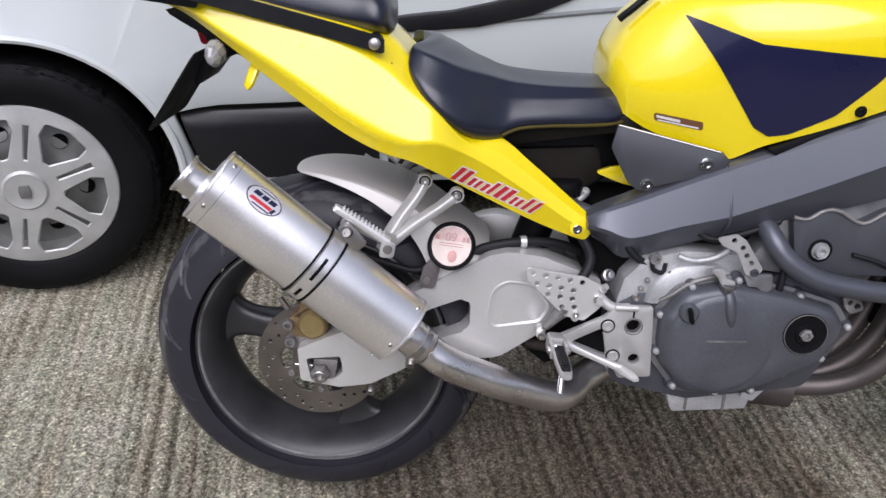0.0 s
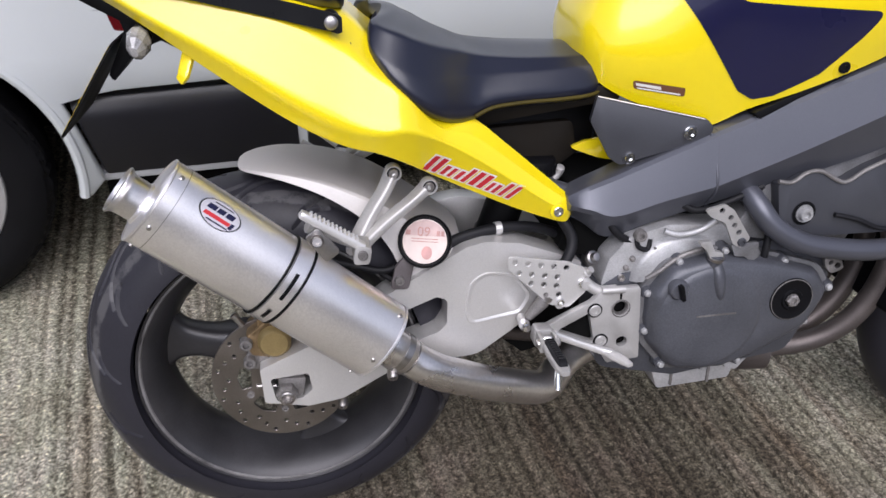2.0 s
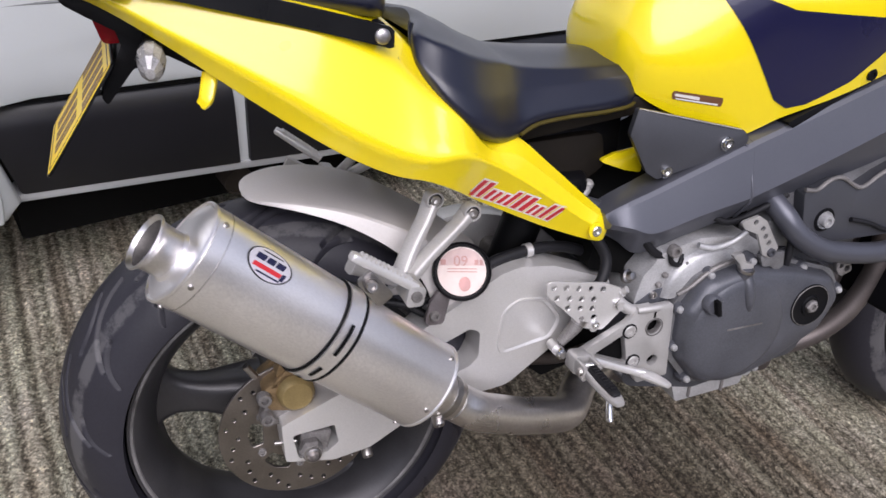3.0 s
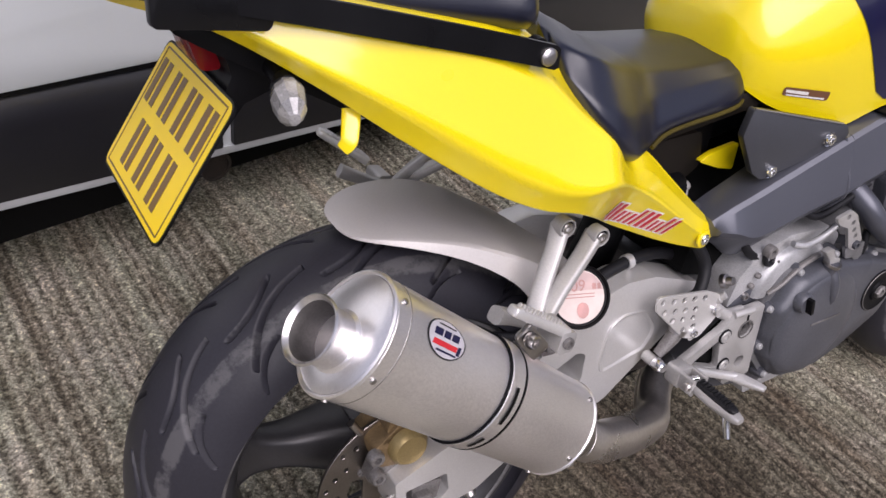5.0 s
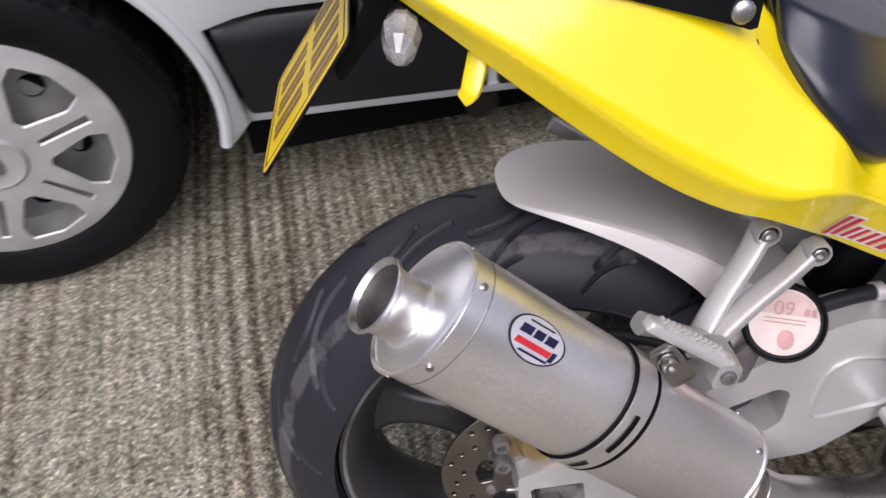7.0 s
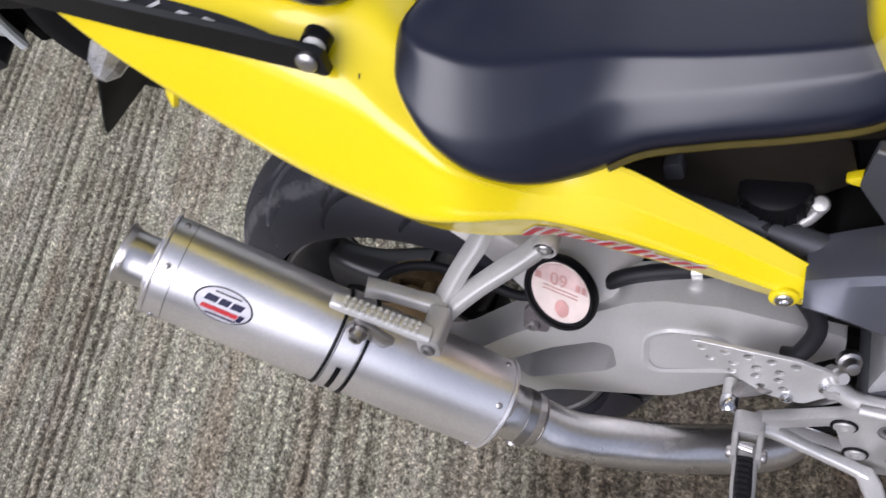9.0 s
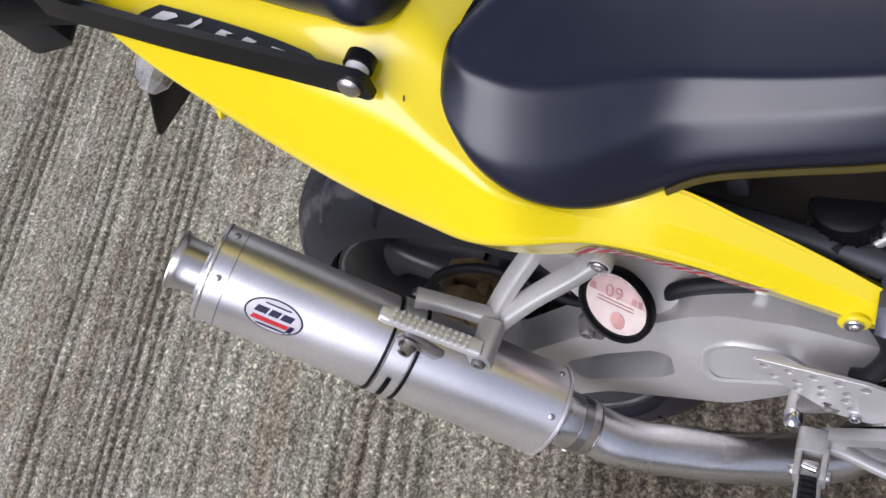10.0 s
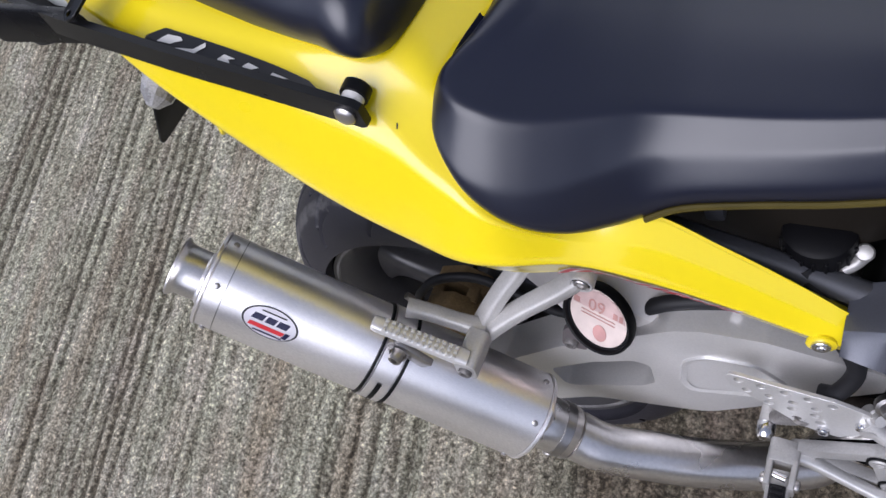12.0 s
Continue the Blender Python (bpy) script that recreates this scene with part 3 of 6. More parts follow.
cap = plate(circle(0, 0, 0.208, 90), -0.006, 0.0, holes=holes, bevel=0.003, segs=1)
for v in cap.verts:
    r = math.hypot(v.co.x, v.co.z)
    v.co.y -= 0.012 * (1 - (r / 0.208) ** 2) - 0.004 * max(0, (r - 0.19) / 0.018)
cap.transform(Matrix.Translation((0.0, 0.019, HUB_Z)))
part("hubcap", cap, HUBCAP, wheel, "silver plastic hubcap with paired spokes")
part("hubcap_boss", lathe([(0.052, -0.01), (0.052, 0.004), (0.046, 0.009), (0.040, 0.007), (0.0, 0.009)], along((0.0, 0.006, HUB_Z), (0, -1, 0)), 40), HUBCAP, wheel)
part("hubcap_emblem", plate(fillet([(-0.011, -0.016), (0.011, -0.016), (0.014, 0.0), (0.011, 0.016), (-0.011, 0.016), (-0.014, 0)], 0.003), -0.003, 0.001, bevel=0.001, m=Matrix.Translation((0, -0.004, HUB_Z))), material("dull_emblem", (0.22, 0.22, 0.22), 0.4, 0.6), wheel)
for k in range(6):
    a = radians(60 * k - 12)
    part("wheel_hole", lathe([(0.0, 0.0), (0.019, 0.0), (0.019, 0.006)], along((0.128 * math.cos(a), 0.061, HUB_Z + 0.128 * math.sin(a)), (0, -1, 0)), 18), UNDER_SHADE, wheel)


# ---- motorcycle, leaning on its stand: x ahead, y to its left, z up; rear axle at (0, 0, 0.31) ----
bike = holder("motorcycle", m=pose(0, 0, 0.3016, -12.22) @ Matrix.Translation((0, 0, -0.31)))
tagged(bike, "yellow sports motorcycle with a brushed steel silencer, leaning on its stand", "motorcycle")
RIGHT = (0, -1, 0)


def mirrored(bm):
    bm.transform(Matrix.Diagonal((1, -1, 1, 1)))
    bmesh.ops.recalc_face_normals(bm, faces=bm.faces)
    return bm


# -- wheels --
def tyre_mesh(R, half, rim_r, grooves, around=1400):
    """A motorcycle tyre with its tread grooves cut in."""
    a = np.concatenate([np.linspace(-1, -0.92, 5), np.linspace(-0.90, 0.90, 201), np.linspace(0.92, 1, 5)]) if grooves else np.linspace(-1, 1, 49)
    ang = a * radians(85)
    rc = half
    y = np.sin(ang) * rc
    r = R - rc * 0.92 + np.cos(ang) * rc * 0.92
    y = np.concatenate([[-half * 0.80, -half * 0.90], y[(np.abs(a) <= 1)], [half * 0.90, half * 0.80]])
    r = np.concatenate([[rim_r + 0.007, rim_r + 0.011], r, [rim_r + 0.011, rim_r + 0.007]])
    th = np.linspace(0, 2 * math.pi, around, endpoint=False)
    T, Yg = np.meshgrid(th, y, indexing="ij")
    Rg = np.broadcast_to(r, T.shape).copy()
    if grooves:
        s = np.concatenate([[-9, -9], ang * rc, [9, 9]])[None, :]
        pitch = 2 * math.pi / 15
        for sgn, off in ((1, 0.0), (-1, 0.5)):
            ph = ((T / pitch + off) % 1.0 - 0.5) * pitch * R
            ss = s * sgn
            for (u0, s0), (u1, s1), bend, w in (((-0.088, 0.020), (0.050, 0.094), 0.016, 0.0027), ((-0.030, 0.008), (0.052, 0.046), -0.010, 0.0025), ((0.000, 0.078), (0.062, 0.122), 0.008, 0.0023)):
                du, ds = u1 - u0, s1 - s0
                L = math.hypot(du, ds)
                t = ((ph - u0) * du + (ss - s0) * ds) / L ** 2
                d = ((ph - u0) * ds - (ss - s0) * du) / L - bend * np.sin(np.clip(t, 0, 1) * math.pi)
                inside = np.clip(np.minimum(t, 1 - t) * L / 0.006, 0, 1)
                Rg -= 0.0095 * np.exp(-(d / (w * 1.2)) ** 4) * inside
    bm = bmesh.new()
    me = bpy.data.meshes.new("tmp")
    V = np.stack([Rg * np.cos(T), Yg, Rg * np.sin(T) + 0.0], -1)
    k, m = T.shape
    ii = np.arange(k * m).reshape(k, m)
    jj = np.roll(ii, -1, axis=0)
    q = np.stack([ii[:, :-1], ii[:, 1:], jj[:, 1:], jj[:, :-1]], -1).reshape(-1, 4)
    me.from_pydata(V.reshape(-1, 3).tolist(), [], q.tolist())
    bm.from_mesh(me)
    bpy.data.meshes.remove(me)
    return bm


def rim_mesh(half, rim_r):
    h = half * 0.80
    prof = [(rim_r - 0.004, -h), (rim_r + 0.004, -h - 0.003), (rim_r + 0.005, -h + 0.003), (rim_r - 0.003, -h + 0.010), (rim_r - 0.012, -h + 0.018), (rim_r - 0.020, -h + 0.034), (rim_r - 0.030, -0.02), (rim_r - 0.030, 0.02), (rim_r - 0.020, h - 0.034), (rim_r - 0.012, h - 0.018), (rim_r - 0.003, h - 0.010), (rim_r + 0.005, h - 0.003), (rim_r + 0.004, h + 0.003), (rim_r - 0.004, h), (rim_r - 0.016, h - 0.010), (rim_r - 0.034, h - 0.040), (rim_r - 0.044, 0.0), (rim_r - 0.034, -h + 0.040), (rim_r - 0.016, -h + 0.010)]
    return lathe(prof, along((0, 0, 0), (0, 1, 0)), 96, closed=True)


def spoke_mesh(rim_r, angle, width=1.0):
    """One hollow cast spoke from hub to rim, waisted in the middle."""
    g = []
    for r, w, d in ((0.040, 0.040, 0.046), (0.075, 0.034, 0.036), (0.120, 0.026, 0.026), (rim_r - 0.060, 0.034, 0.022), (rim_r - 0.036, 0.066, 0.024)):
        w *= width
        ring = []
        for k in range(16):
            a = 2 * math.pi * k / 16
            cx, cy = math.cos(a), math.sin(a)
            e = 0.55
            ring.append((math.copysign(abs(cx) ** e, cx) * w, math.copysign(abs(cy) ** e, cy) * d, r))
        g.append(ring)
    bm = sheet(catmull(np.array(g), 18), close_u=True, cap=True)
    bm.transform(Matrix.Rotation(radians(90 - angle), 4, "Y"))
    return bm


def add_wheel(name, centre, R, half, rim_r, spokes, grooves):
    w = holder(name, bike, Matrix.Translation(centre))
    part("tyre", tyre_mesh(R, half, rim_r, grooves, 1400 if grooves else 180), TREAD, w, "black rubber tyre with scuffed tread")
    part("rim", rim_mesh(half, rim_r), RIM, w, "dark gunmetal rim")
    for sgn in (-1, 1):
        part("rim_lip", lathe([(rim_r - 0.0050, -0.0010), (rim_r - 0.0035, 0.0014), (rim_r - 0.0015, 0.0016), (rim_r + 0.0005, 0.0004)], along((0, sgn * (half * 0.80 + 0.001), 0), (0, sgn, 0)), 120), RIM_EDGE, w)
        part("rim_step", lathe([(rim_r - 0.0225, -0.0015), (rim_r - 0.0205, 0.0010), (rim_r - 0.0185, 0.0015)], along((0, sgn * (half * 0.80 - 0.033), 0), (0, sgn, 0)), 120), RIM_EDGE, w)
    for a in spokes:
        part("spoke", spoke_mesh(rim_r, a), RIM, w)
    part("hub", lathe([(0.0, -0.075), (0.030, -0.075), (0.046, -0.06), (0.050, 0.0), (0.046, 0.06), (0.030, 0.075), (0.0, 0.075)], along((0, 0, 0), (0, 1, 0)), 40), RIM, w)
    return w


rear = add_wheel("rear_wheel", (0, 0, 0.31), 0.31, 0.094, 0.222, (170, 290, 50), True)
front = add_wheel("front_wheel", (1.405, 0, 0.30), 0.30, 0.060, 0.222, (90, 210, 330), False)
# rear brake disc with its drillings, on the right of the hub
drill = []
for k in range(36):
    a = 2 * math.pi * k / 36
    r = (0.084, 0.093, 0.101)[k % 3]
    drill.append(circle(r * math.cos(a), r * math.sin(a), 0.0033, 8))
slots = [fillet([(0.052 * math.cos(a - 0.32), 0.052 * math.sin(a - 0.32)), (0.068 * math.cos(a - 0.30), 0.068 * math.sin(a - 0.30)), (0.071 * math.cos(a), 0.071 * math.sin(a)), (0.068 * math.cos(a + 0.30), 0.068 * math.sin(a + 0.30)), (0.052 * math.cos(a + 0.32), 0.052 * math.sin(a + 0.32))], 0.004, 2) for a in [2 * math.pi * k / 6 for k in range(6)]]
part("brake_disc", plate(circle(0, 0, 0.110, 90), -0.100, -0.095, holes=drill + slots, bevel=0.0006, segs=1), DISC_STEEL, rear, "drilled steel brake disc")
for k in range(6):
    a = 2 * math.pi * (k + 0.5) / 6
    bolt(rear, (0.060 * math.cos(a), -0.100, 0.060 * math.sin(a)), RIGHT, 0.006, 0.004, ALLOY_DIRTY)

# -- swingarm --
def arm_face(x):
    """How far out the arm's outer face lies: it closes in towards the pivot."""
    return min(max(-0.150 + (x - 0.05) * 0.10, -0.150), -0.108)


def on_arm(bm):
    for v in bm.verts:
        v.co.y += arm_face(v.co.x)
    return bm


arm_out = fillet([(-0.032, 0.354), (-0.028, 0.295), (0.038, 0.283), (0.092, 0.289), (0.178, 0.332), (0.310, 0.336), (0.405, 0.398), (0.478, 0.448), (0.478, 0.482), (0.374, 0.523), (0.316, 0.531), (0.286, 0.525), (0.159, 0.458), (0.078, 0.398), (0.038, 0.386)], [0.004, 0.006, 0.02, 0.03, 0.06, 0.05, 0.03, 0.01, 0.01, 0.03, 0.03, 0.03, 0.08, 0.03, 0.01])
window = fillet([(0.138, 0.398), (0.190, 0.429), (0.240, 0.447), (0.258, 0.440), (0.258, 0.398), (0.244, 0.385), (0.204, 0.373), (0.150, 0.356)], [0.012, 0.008, 0.008, 0.012, 0.012, 0.012, 0.008, 0.012])
slot = fillet([(-0.018, 0.336), (0.040, 0.342), (0.045, 0.312), (0.030, 0.299), (-0.010, 0.296)], 0.005)
swing = part("swingarm", on_arm(plate(arm_out, 0.0, 0.050, holes=[window, slot], bevel=0.018, segs=6)), ALLOY, bike, "silver alloy swingarm with a window and a pressed recess")
recess = fillet([(0.294, 0.393), (0.287, 0.414), (0.293, 0.466), (0.319, 0.480), (0.364, 0.473), (0.397, 0.432), (0.379, 0.403)], [0.012, 0.02, 0.032, 0.03, 0.03, 0.02, 0.014])
bm = bmesh.new()
loops = [[bm.verts.new((0.337 + (x - 0.337) * k, arm_face(x) + y, 0.436 + (z - 0.436) * k)) for x, z in recess] for k, y in ((1.03, 0.0004), (1.0, -0.0026), (0.96, -0.0026), (0.89, -0.0004), (0.86, -0.0003))]
for a, b in zip(loops[:-1], loops[1:]):
    for j in range(len(a)):
        bm.faces.new((a[j - 1], a[j], b[j], b[j - 1]))
part("recess_rim", tidy(bm), ALLOY, swing)
part("left_arm", mirrored(on_arm(plate(arm_out, 0.0, 0.040, holes=[window], bevel=0.005))), ALLOY, swing)
part("cross_brace", plate(fillet([(0.335, 0.39), (0.46, 0.42), (0.44, 0.48), (0.345, 0.49)], 0.02), -0.080, 0.080, bevel=0.006), ALLOY_DIRTY, swing)
part("axle_block", plate(fillet([(-0.006, 0.298), (0.030, 0.302), (0.036, 0.332), (-0.006, 0.334)], 0.003), -0.146, -0.110, bevel=0.002), ALLOY_DIRTY, swing)
part("axle_nut", lathe([(0.017, 0.0), (0.017, 0.010), (0.014, 0.016), (0.011, 0.016), (0.0095, 0.006), (0, 0.006)], along((0.006, -0.146, 0.310), RIGHT), 6), ALLOY_DIRTY, swing, angle=20)
part("axle_end", lathe([(0.0115, 0.0), (0.0115, 0.021), (0.009, 0.022), (0.007, 0.012), (0, 0.012)], along((0.006, -0.146, 0.310), RIGHT), 20), STEEL_DULL, swing)
part("adjuster_bolt", tube([(-0.040, -0.130, 0.314), (-0.010, -0.130, 0.312)], 0.004, 10, 2), STEEL_DULL, swing)
for at in ((0.091, -0.128, 0.272), (0.160, -0.222, 0.378)):
    bolt(bike, at, (0, -0.8, -0.5), 0.008, 0.012, STEEL_DULL)
# caliper
cal = holder("brake_caliper", bike)
part("caliper_body", plate(fillet([(-0.052, 0.398), (-0.020, 0.420), (0.012, 0.414), (0.018, 0.376), (-0.012, 0.362), (-0.044, 0.368)], 0.012), -0.128, -0.070, bevel=0.008), CALIPER, cal, "dirty brown brake caliper with a gold piston cap")
part("piston_housing", lathe([(0.0, 0.012), (0.020, 0.012), (0.025, 0.006), (0.026, -0.02)], along((-0.008, -0.130, 0.392), RIGHT), 30), GOLD, cal)
part("caliper_bracket", plate(fillet([(-0.058, 0.345), (-0.018, 0.340), (0.000, 0.372), (-0.046, 0.380)], 0.008), -0.126, -0.106, bevel=0.004), ALLOY_DIRTY, cal)
for y in (-0.124, -0.100, -0.078):
    part("caliper_rib", plate(fillet([(-0.046, 0.398), (-0.018, 0.428), (0.014, 0.422), (0.010, 0.404), (-0.016, 0.408)], 0.005), y - 0.004, y + 0.004, bevel=0.0015), CALIPER, cal)
for y0, y1 in ((-0.124, -0.100), (-0.088, -0.062)):
    part("caliper_half", plate(fillet([(-0.034, 0.412), (-0.022, 0.450), (0.016, 0.464), (0.046, 0.448), (0.050, 0.420), (0.012, 0.402)], 0.009), y0, y1, bevel=0.004), CALIPER, cal)
for x, z in ((-0.012, 0.444), (0.034, 0.444)):
    part("caliper_bridge", plate(fillet([(x - 0.008, z - 0.014), (x + 0.008, z - 0.014), (x + 0.008, z + 0.010), (x - 0.008, z + 0.010)], 0.003), -0.104, -0.084, bevel=0.002), CALIPER, cal)
part("pad_pin", tube([(-0.014, -0.130, 0.412), (-0.014, -0.070, 0.412)], 0.0032, 10, 2), STEEL_DULL, cal)
part("brake_pad", plate(fillet([(-0.040, 0.372), (-0.012, 0.406), (0.010, 0.402), (0.010, 0.376)], 0.004), -0.110, -0.104, bevel=0.001), RUST, cal)
for at in ((-0.050, -0.128, 0.390), (-0.047, -0.128, 0.358)):
    bolt(cal, at, RIGHT, 0.010, 0.010, ALLOY_DIRTY)
part("bleed_nipple", tube([(-0.055, -0.10, 0.405), (-0.068, -0.10, 0.425)], 0.005, 10, 2), STEEL_DULL, cal)

# -- hugger over the tyre --
g = []
for th, w, rc, rs in ((98.4, 0.010, 0.3275, 0.3265), (97.8, 0.030, 0.3290, 0.3260), (96, 0.048, 0.3300, 0.3255), (92, 0.066, 0.3310, 0.3235), (86, 0.082, 0.3315, 0.3185), (78, 0.096, 0.3325, 0.3110), (70, 0.107, 0.3340, 0.3030), (61, 0.115, 0.3370, 0.2930), (52, 0.120, 0.3420, 0.2770), (44, 0.121, 0.3500, 0.2600), (36, 0.120, 0.3620, 0.2480)):
    c, s = math.cos(radians(th)), math.sin(radians(th))
    row = []
    for f, q in ((-1.02, 0), (-1.0, 0.45), (-0.985, 0.66), (-0.955, 0.76), (-0.90, 0.81), (-0.5, 0.95), (0, 1), (0.5, 0.95), (0.90, 0.81), (0.955, 0.76), (0.985, 0.66), (1.0, 0.45), (1.02, 0)):
        r = rs + (rc - rs) * q
        row.append((r * c, f * w, 0.31 + r * s))
    g.append(row)
g = catmull(np.array(g), 48)
part("rear_hugger", thicken(sheet(g), 0.003), HUGGER, bike, "silver plastic hugger over the rear tyre", angle=28)

# -- silencer --
can = holder("silencer", bike)
c0, c1 = Vector((-0.1414, -0.2355, 0.6640)), Vector((0.1442, -0.2120, 0.4265))
axis = (c1 - c0).normalized()
CM = along(c0, axis)
L = (c1 - c0).length
RC, FLAT = 0.0605, 0.80
OUT = Vector((0, -1, 0))
OUT = (OUT - axis * OUT.dot(axis)).normalized()
UP = OUT.cross(axis).normalized()
UP = -UP if UP.z < 0 else UP


def oval_can(prof, n=96):
    """Turns a profile round the silencer's axis and presses it slightly oval."""
    bm = lathe(prof, CM, n)
    for v in bm.verts:
        d = (v.co - c0).dot(OUT)
        v.co -= OUT * d * (1 - FLAT)
    bmesh.ops.recalc_face_normals(bm, faces=bm.faces)
    return bm


def on_can(turn, z, lift=0.0):
    """A place on the sleeve: degrees round it, 0 facing straight out of the bike and rising with the angle, and metres along it."""
    c, s = math.cos(radians(turn)), math.sin(radians(turn))
    d = (OUT * c / FLAT + UP * s).normalized()
    return c0 + axis * z + OUT * c * RC * FLAT + UP * s * RC + d * lift, d


sleeve = part("sleeve", oval_can([(RC - 0.003, 0.002), (RC, 0.004), *[(RC, z) for z in np.linspace(0.03, L - 0.03, 12)], (RC, L - 0.004), (RC - 0.003, L - 0.002)]), STEEL, can, "brushed stainless silencer sleeve")
part("rear_cap", oval_can([(0.012, -0.0045), (0.040, -0.0035), (RC - 0.006, -0.0005), (RC - 0.0035, 0.0005), (RC - 0.0025, 0.003)]), STEEL, can, "flat brushed end cap")
for z in (0.0008, L - 0.0008):
    part("rolled_edge", oval_can([(RC - 0.003, z), (RC - 0.001, z - 0.0022), (RC + 0.0012, z - 0.0010), (RC + 0.0014, z + 0.0012), (RC - 0.0002, z + 0.0024)]), STEEL, can, "bright rolled edge")
part("sleeve_joint", oval_can([(RC - 0.0004, 0.0205), (RC + 0.0005, 0.0207), (RC + 0.0005, 0.0215), (RC - 0.0004, 0.0217)]), STEEL_DULL, can)
part("front_cap", oval_can([(RC - 0.003, L - 0.001), (RC - 0.005, L + 0.001), (0.048, L + 0.004), (0.036, L + 0.009), (0.029, L + 0.018)]), STEEL, can)
OUTLET = material("outlet_steel", (0.72, 0.70, 0.69), 0.32, 1.0, 0.12, 14, grain=0.06)
OM = along(c0 - UP * 0.0095, axis)  # the outlet sits low in the end cap
part("outlet", lathe([(0.0268, -0.0335), (0.0290, -0.0370), (0.0302, -0.0382), (0.0314, -0.0376), (0.0318, -0.0360), (0.0310, -0.0345), (0.0286, -0.0325), (0.0272, -0.0285), (0.0266, -0.022), (0.0264, 0.0)], OM, 64), OUTLET, can, "straight outlet tube with a flared rolled lip")
part("outlet_bore", lathe([(0.0246, 0.11), (0.0248, -0.024), (0.0256, -0.030), (0.0268, -0.0335)], OM, 64), material("dark_bore", (0.16, 0.15, 0.145), 0.55, 0.8, 0.3, 20, grain=0.1), can, "dark inside of the outlet")
part("baffle", lathe([(0.0, 0.100), (0.0244, 0.100), (0.0244, 0.109)], OM, 40), UNDER_SHADE, can)
part("outlet_weld", lathe([(0.0262, -0.0085), (0.0282, -0.0068), (0.0290, -0.0045), (0.0290, -0.002)], OM, 64), STEEL, can)
for z in (0.012, L - 0.012):
    for a in (63, -12, -70, 120, 185, -130):
        at, d = on_can(a, z, 0.0012)
        bolt(can, at, d, 0.0030, 0.0012, STEEL_DULL, "rivet", socket=False)
# strap: two rubber edges, a steel band with slots, a bolted lug
SZ = L * 0.53
part("strap", oval_can([(RC + 0.0004, SZ - 0.012), (RC + 0.0028, SZ - 0.011), (RC + 0.0028, SZ + 0.011), (RC + 0.0004, SZ + 0.012)]), STEEL, can, "steel mounting strap")
for z in (SZ - 0.0145, SZ + 0.0145):
    part("strap_edge", oval_can([(RC, z - 0.0018), (RC + 0.0026, z - 0.0014), (RC + 0.0031, z), (RC + 0.0026, z + 0.0014), (RC, z + 0.0018)]), BLACK, can, "black rubber strap edging")
for a0, a1 in ((-4, 34), (-44, -24), (-88, -60)):
    g = [[tuple(on_can(a, SZ + s, 0.0034)[0]) for s in (-0.0026, 0.0026)] for a in np.linspace(a0, a1, 10)]
    part("strap_slot", sheet(g), BLACK, can)
sb = Vector((0.061, -0.244, 0.599))
part("strap_lug", plate(fillet([(-0.012, -0.034), (0.012, -0.034), (0.011, 0.012), (-0.011, 0.012)], 0.006), -0.003, 0.003, bevel=0.001, m=Matrix.Translation(sb + Vector((0, 0.008, 0))) @ Matrix.Rotation(radians(-38), 4, "Y")), STEEL_DULL, can)
bolt(can, sb, (0, -1, 0.2), 0.0070, 0.007, STEEL_DULL, washer=0.0090)
# maker's badge: oval outline, dark and red bars
badge = holder("badge", can)


def can_patch(pts, lift, mat, name, label=""):
    """A thin mark on the sleeve: a closed outline in degrees round and metres along."""
    bm = bmesh.new()
    vs = [bm.verts.new((p[1], 0, p[0])) for p in pts]
    bmesh.ops.triangle_fill(bm, use_beauty=True, edges=[bm.edges.new((vs[i - 1], vs[i])) for i in range(len(vs))])
    lo, hi = min(p[0] for p in pts), max(p[0] for p in pts)
    c = lo + 3
    while c < hi:
        bmesh.ops.bisect_plane(bm, geom=bm.verts[:] + bm.edges[:] + bm.faces[:], plane_co=(0, 0, c), plane_no=(0, 0, 1))
        c += 3
    for v in bm.verts:
        v.co = on_can(v.co.z, v.co.x, lift)[0]
    bmesh.ops.recalc_face_normals(bm, faces=bm.faces)
    return part(name, bm, mat, badge, label)


BA, BZ = 47.0, 0.073
DEG = 180 / (math.pi * RC)
oval = lambda k, ox=0.0: [(BA + 0.020 * k * DEG * math.sin(a), BZ + ox + 0.029 * k * math.cos(a)) for a in np.linspace(0, 2 * math.pi, 41)[:-1]]
can_patch(oval(1.0), 0.0006, BLACK_INK, "badge_outline", "dark oval badge outline")
can_patch(oval(0.93), 0.0009, material("silver_badge_film", (0.62, 0.60, 0.64), 0.35, 0.35, 0.06, 40), "badge_field")


def bar(s0, s1, t0, t1, skew, mat, lift=0.0012, name="badge_bar"):
    can_patch([(BA + t0 * DEG, BZ + s0 + skew * t0), (BA + t0 * DEG, BZ + s1 + skew * t0), (BA + t1 * DEG, BZ + s1 + skew * t1), (BA + t1 * DEG, BZ + s0 + skew * t1)], lift, mat, name)


for s0, s1, t0, t1, mt in ((-0.020, -0.008, 0.0, 0.008, NAVY), (-0.006, 0.004, 0.0, 0.008, NAVY), (0.006, 0.017, 0.0, 0.008, NAVY), (-0.018, 0.018, -0.0095, -0.004, RED), (0.0185, 0.0235, -0.012, -0.003, NAVY), (-0.010, 0.020, -0.0145, -0.0125, NAVY), (-0.016, 0.010, 0.012, 0.0138, BLACK_INK)):
    bar(s0, s1, t0, t1, 0.3, mt)

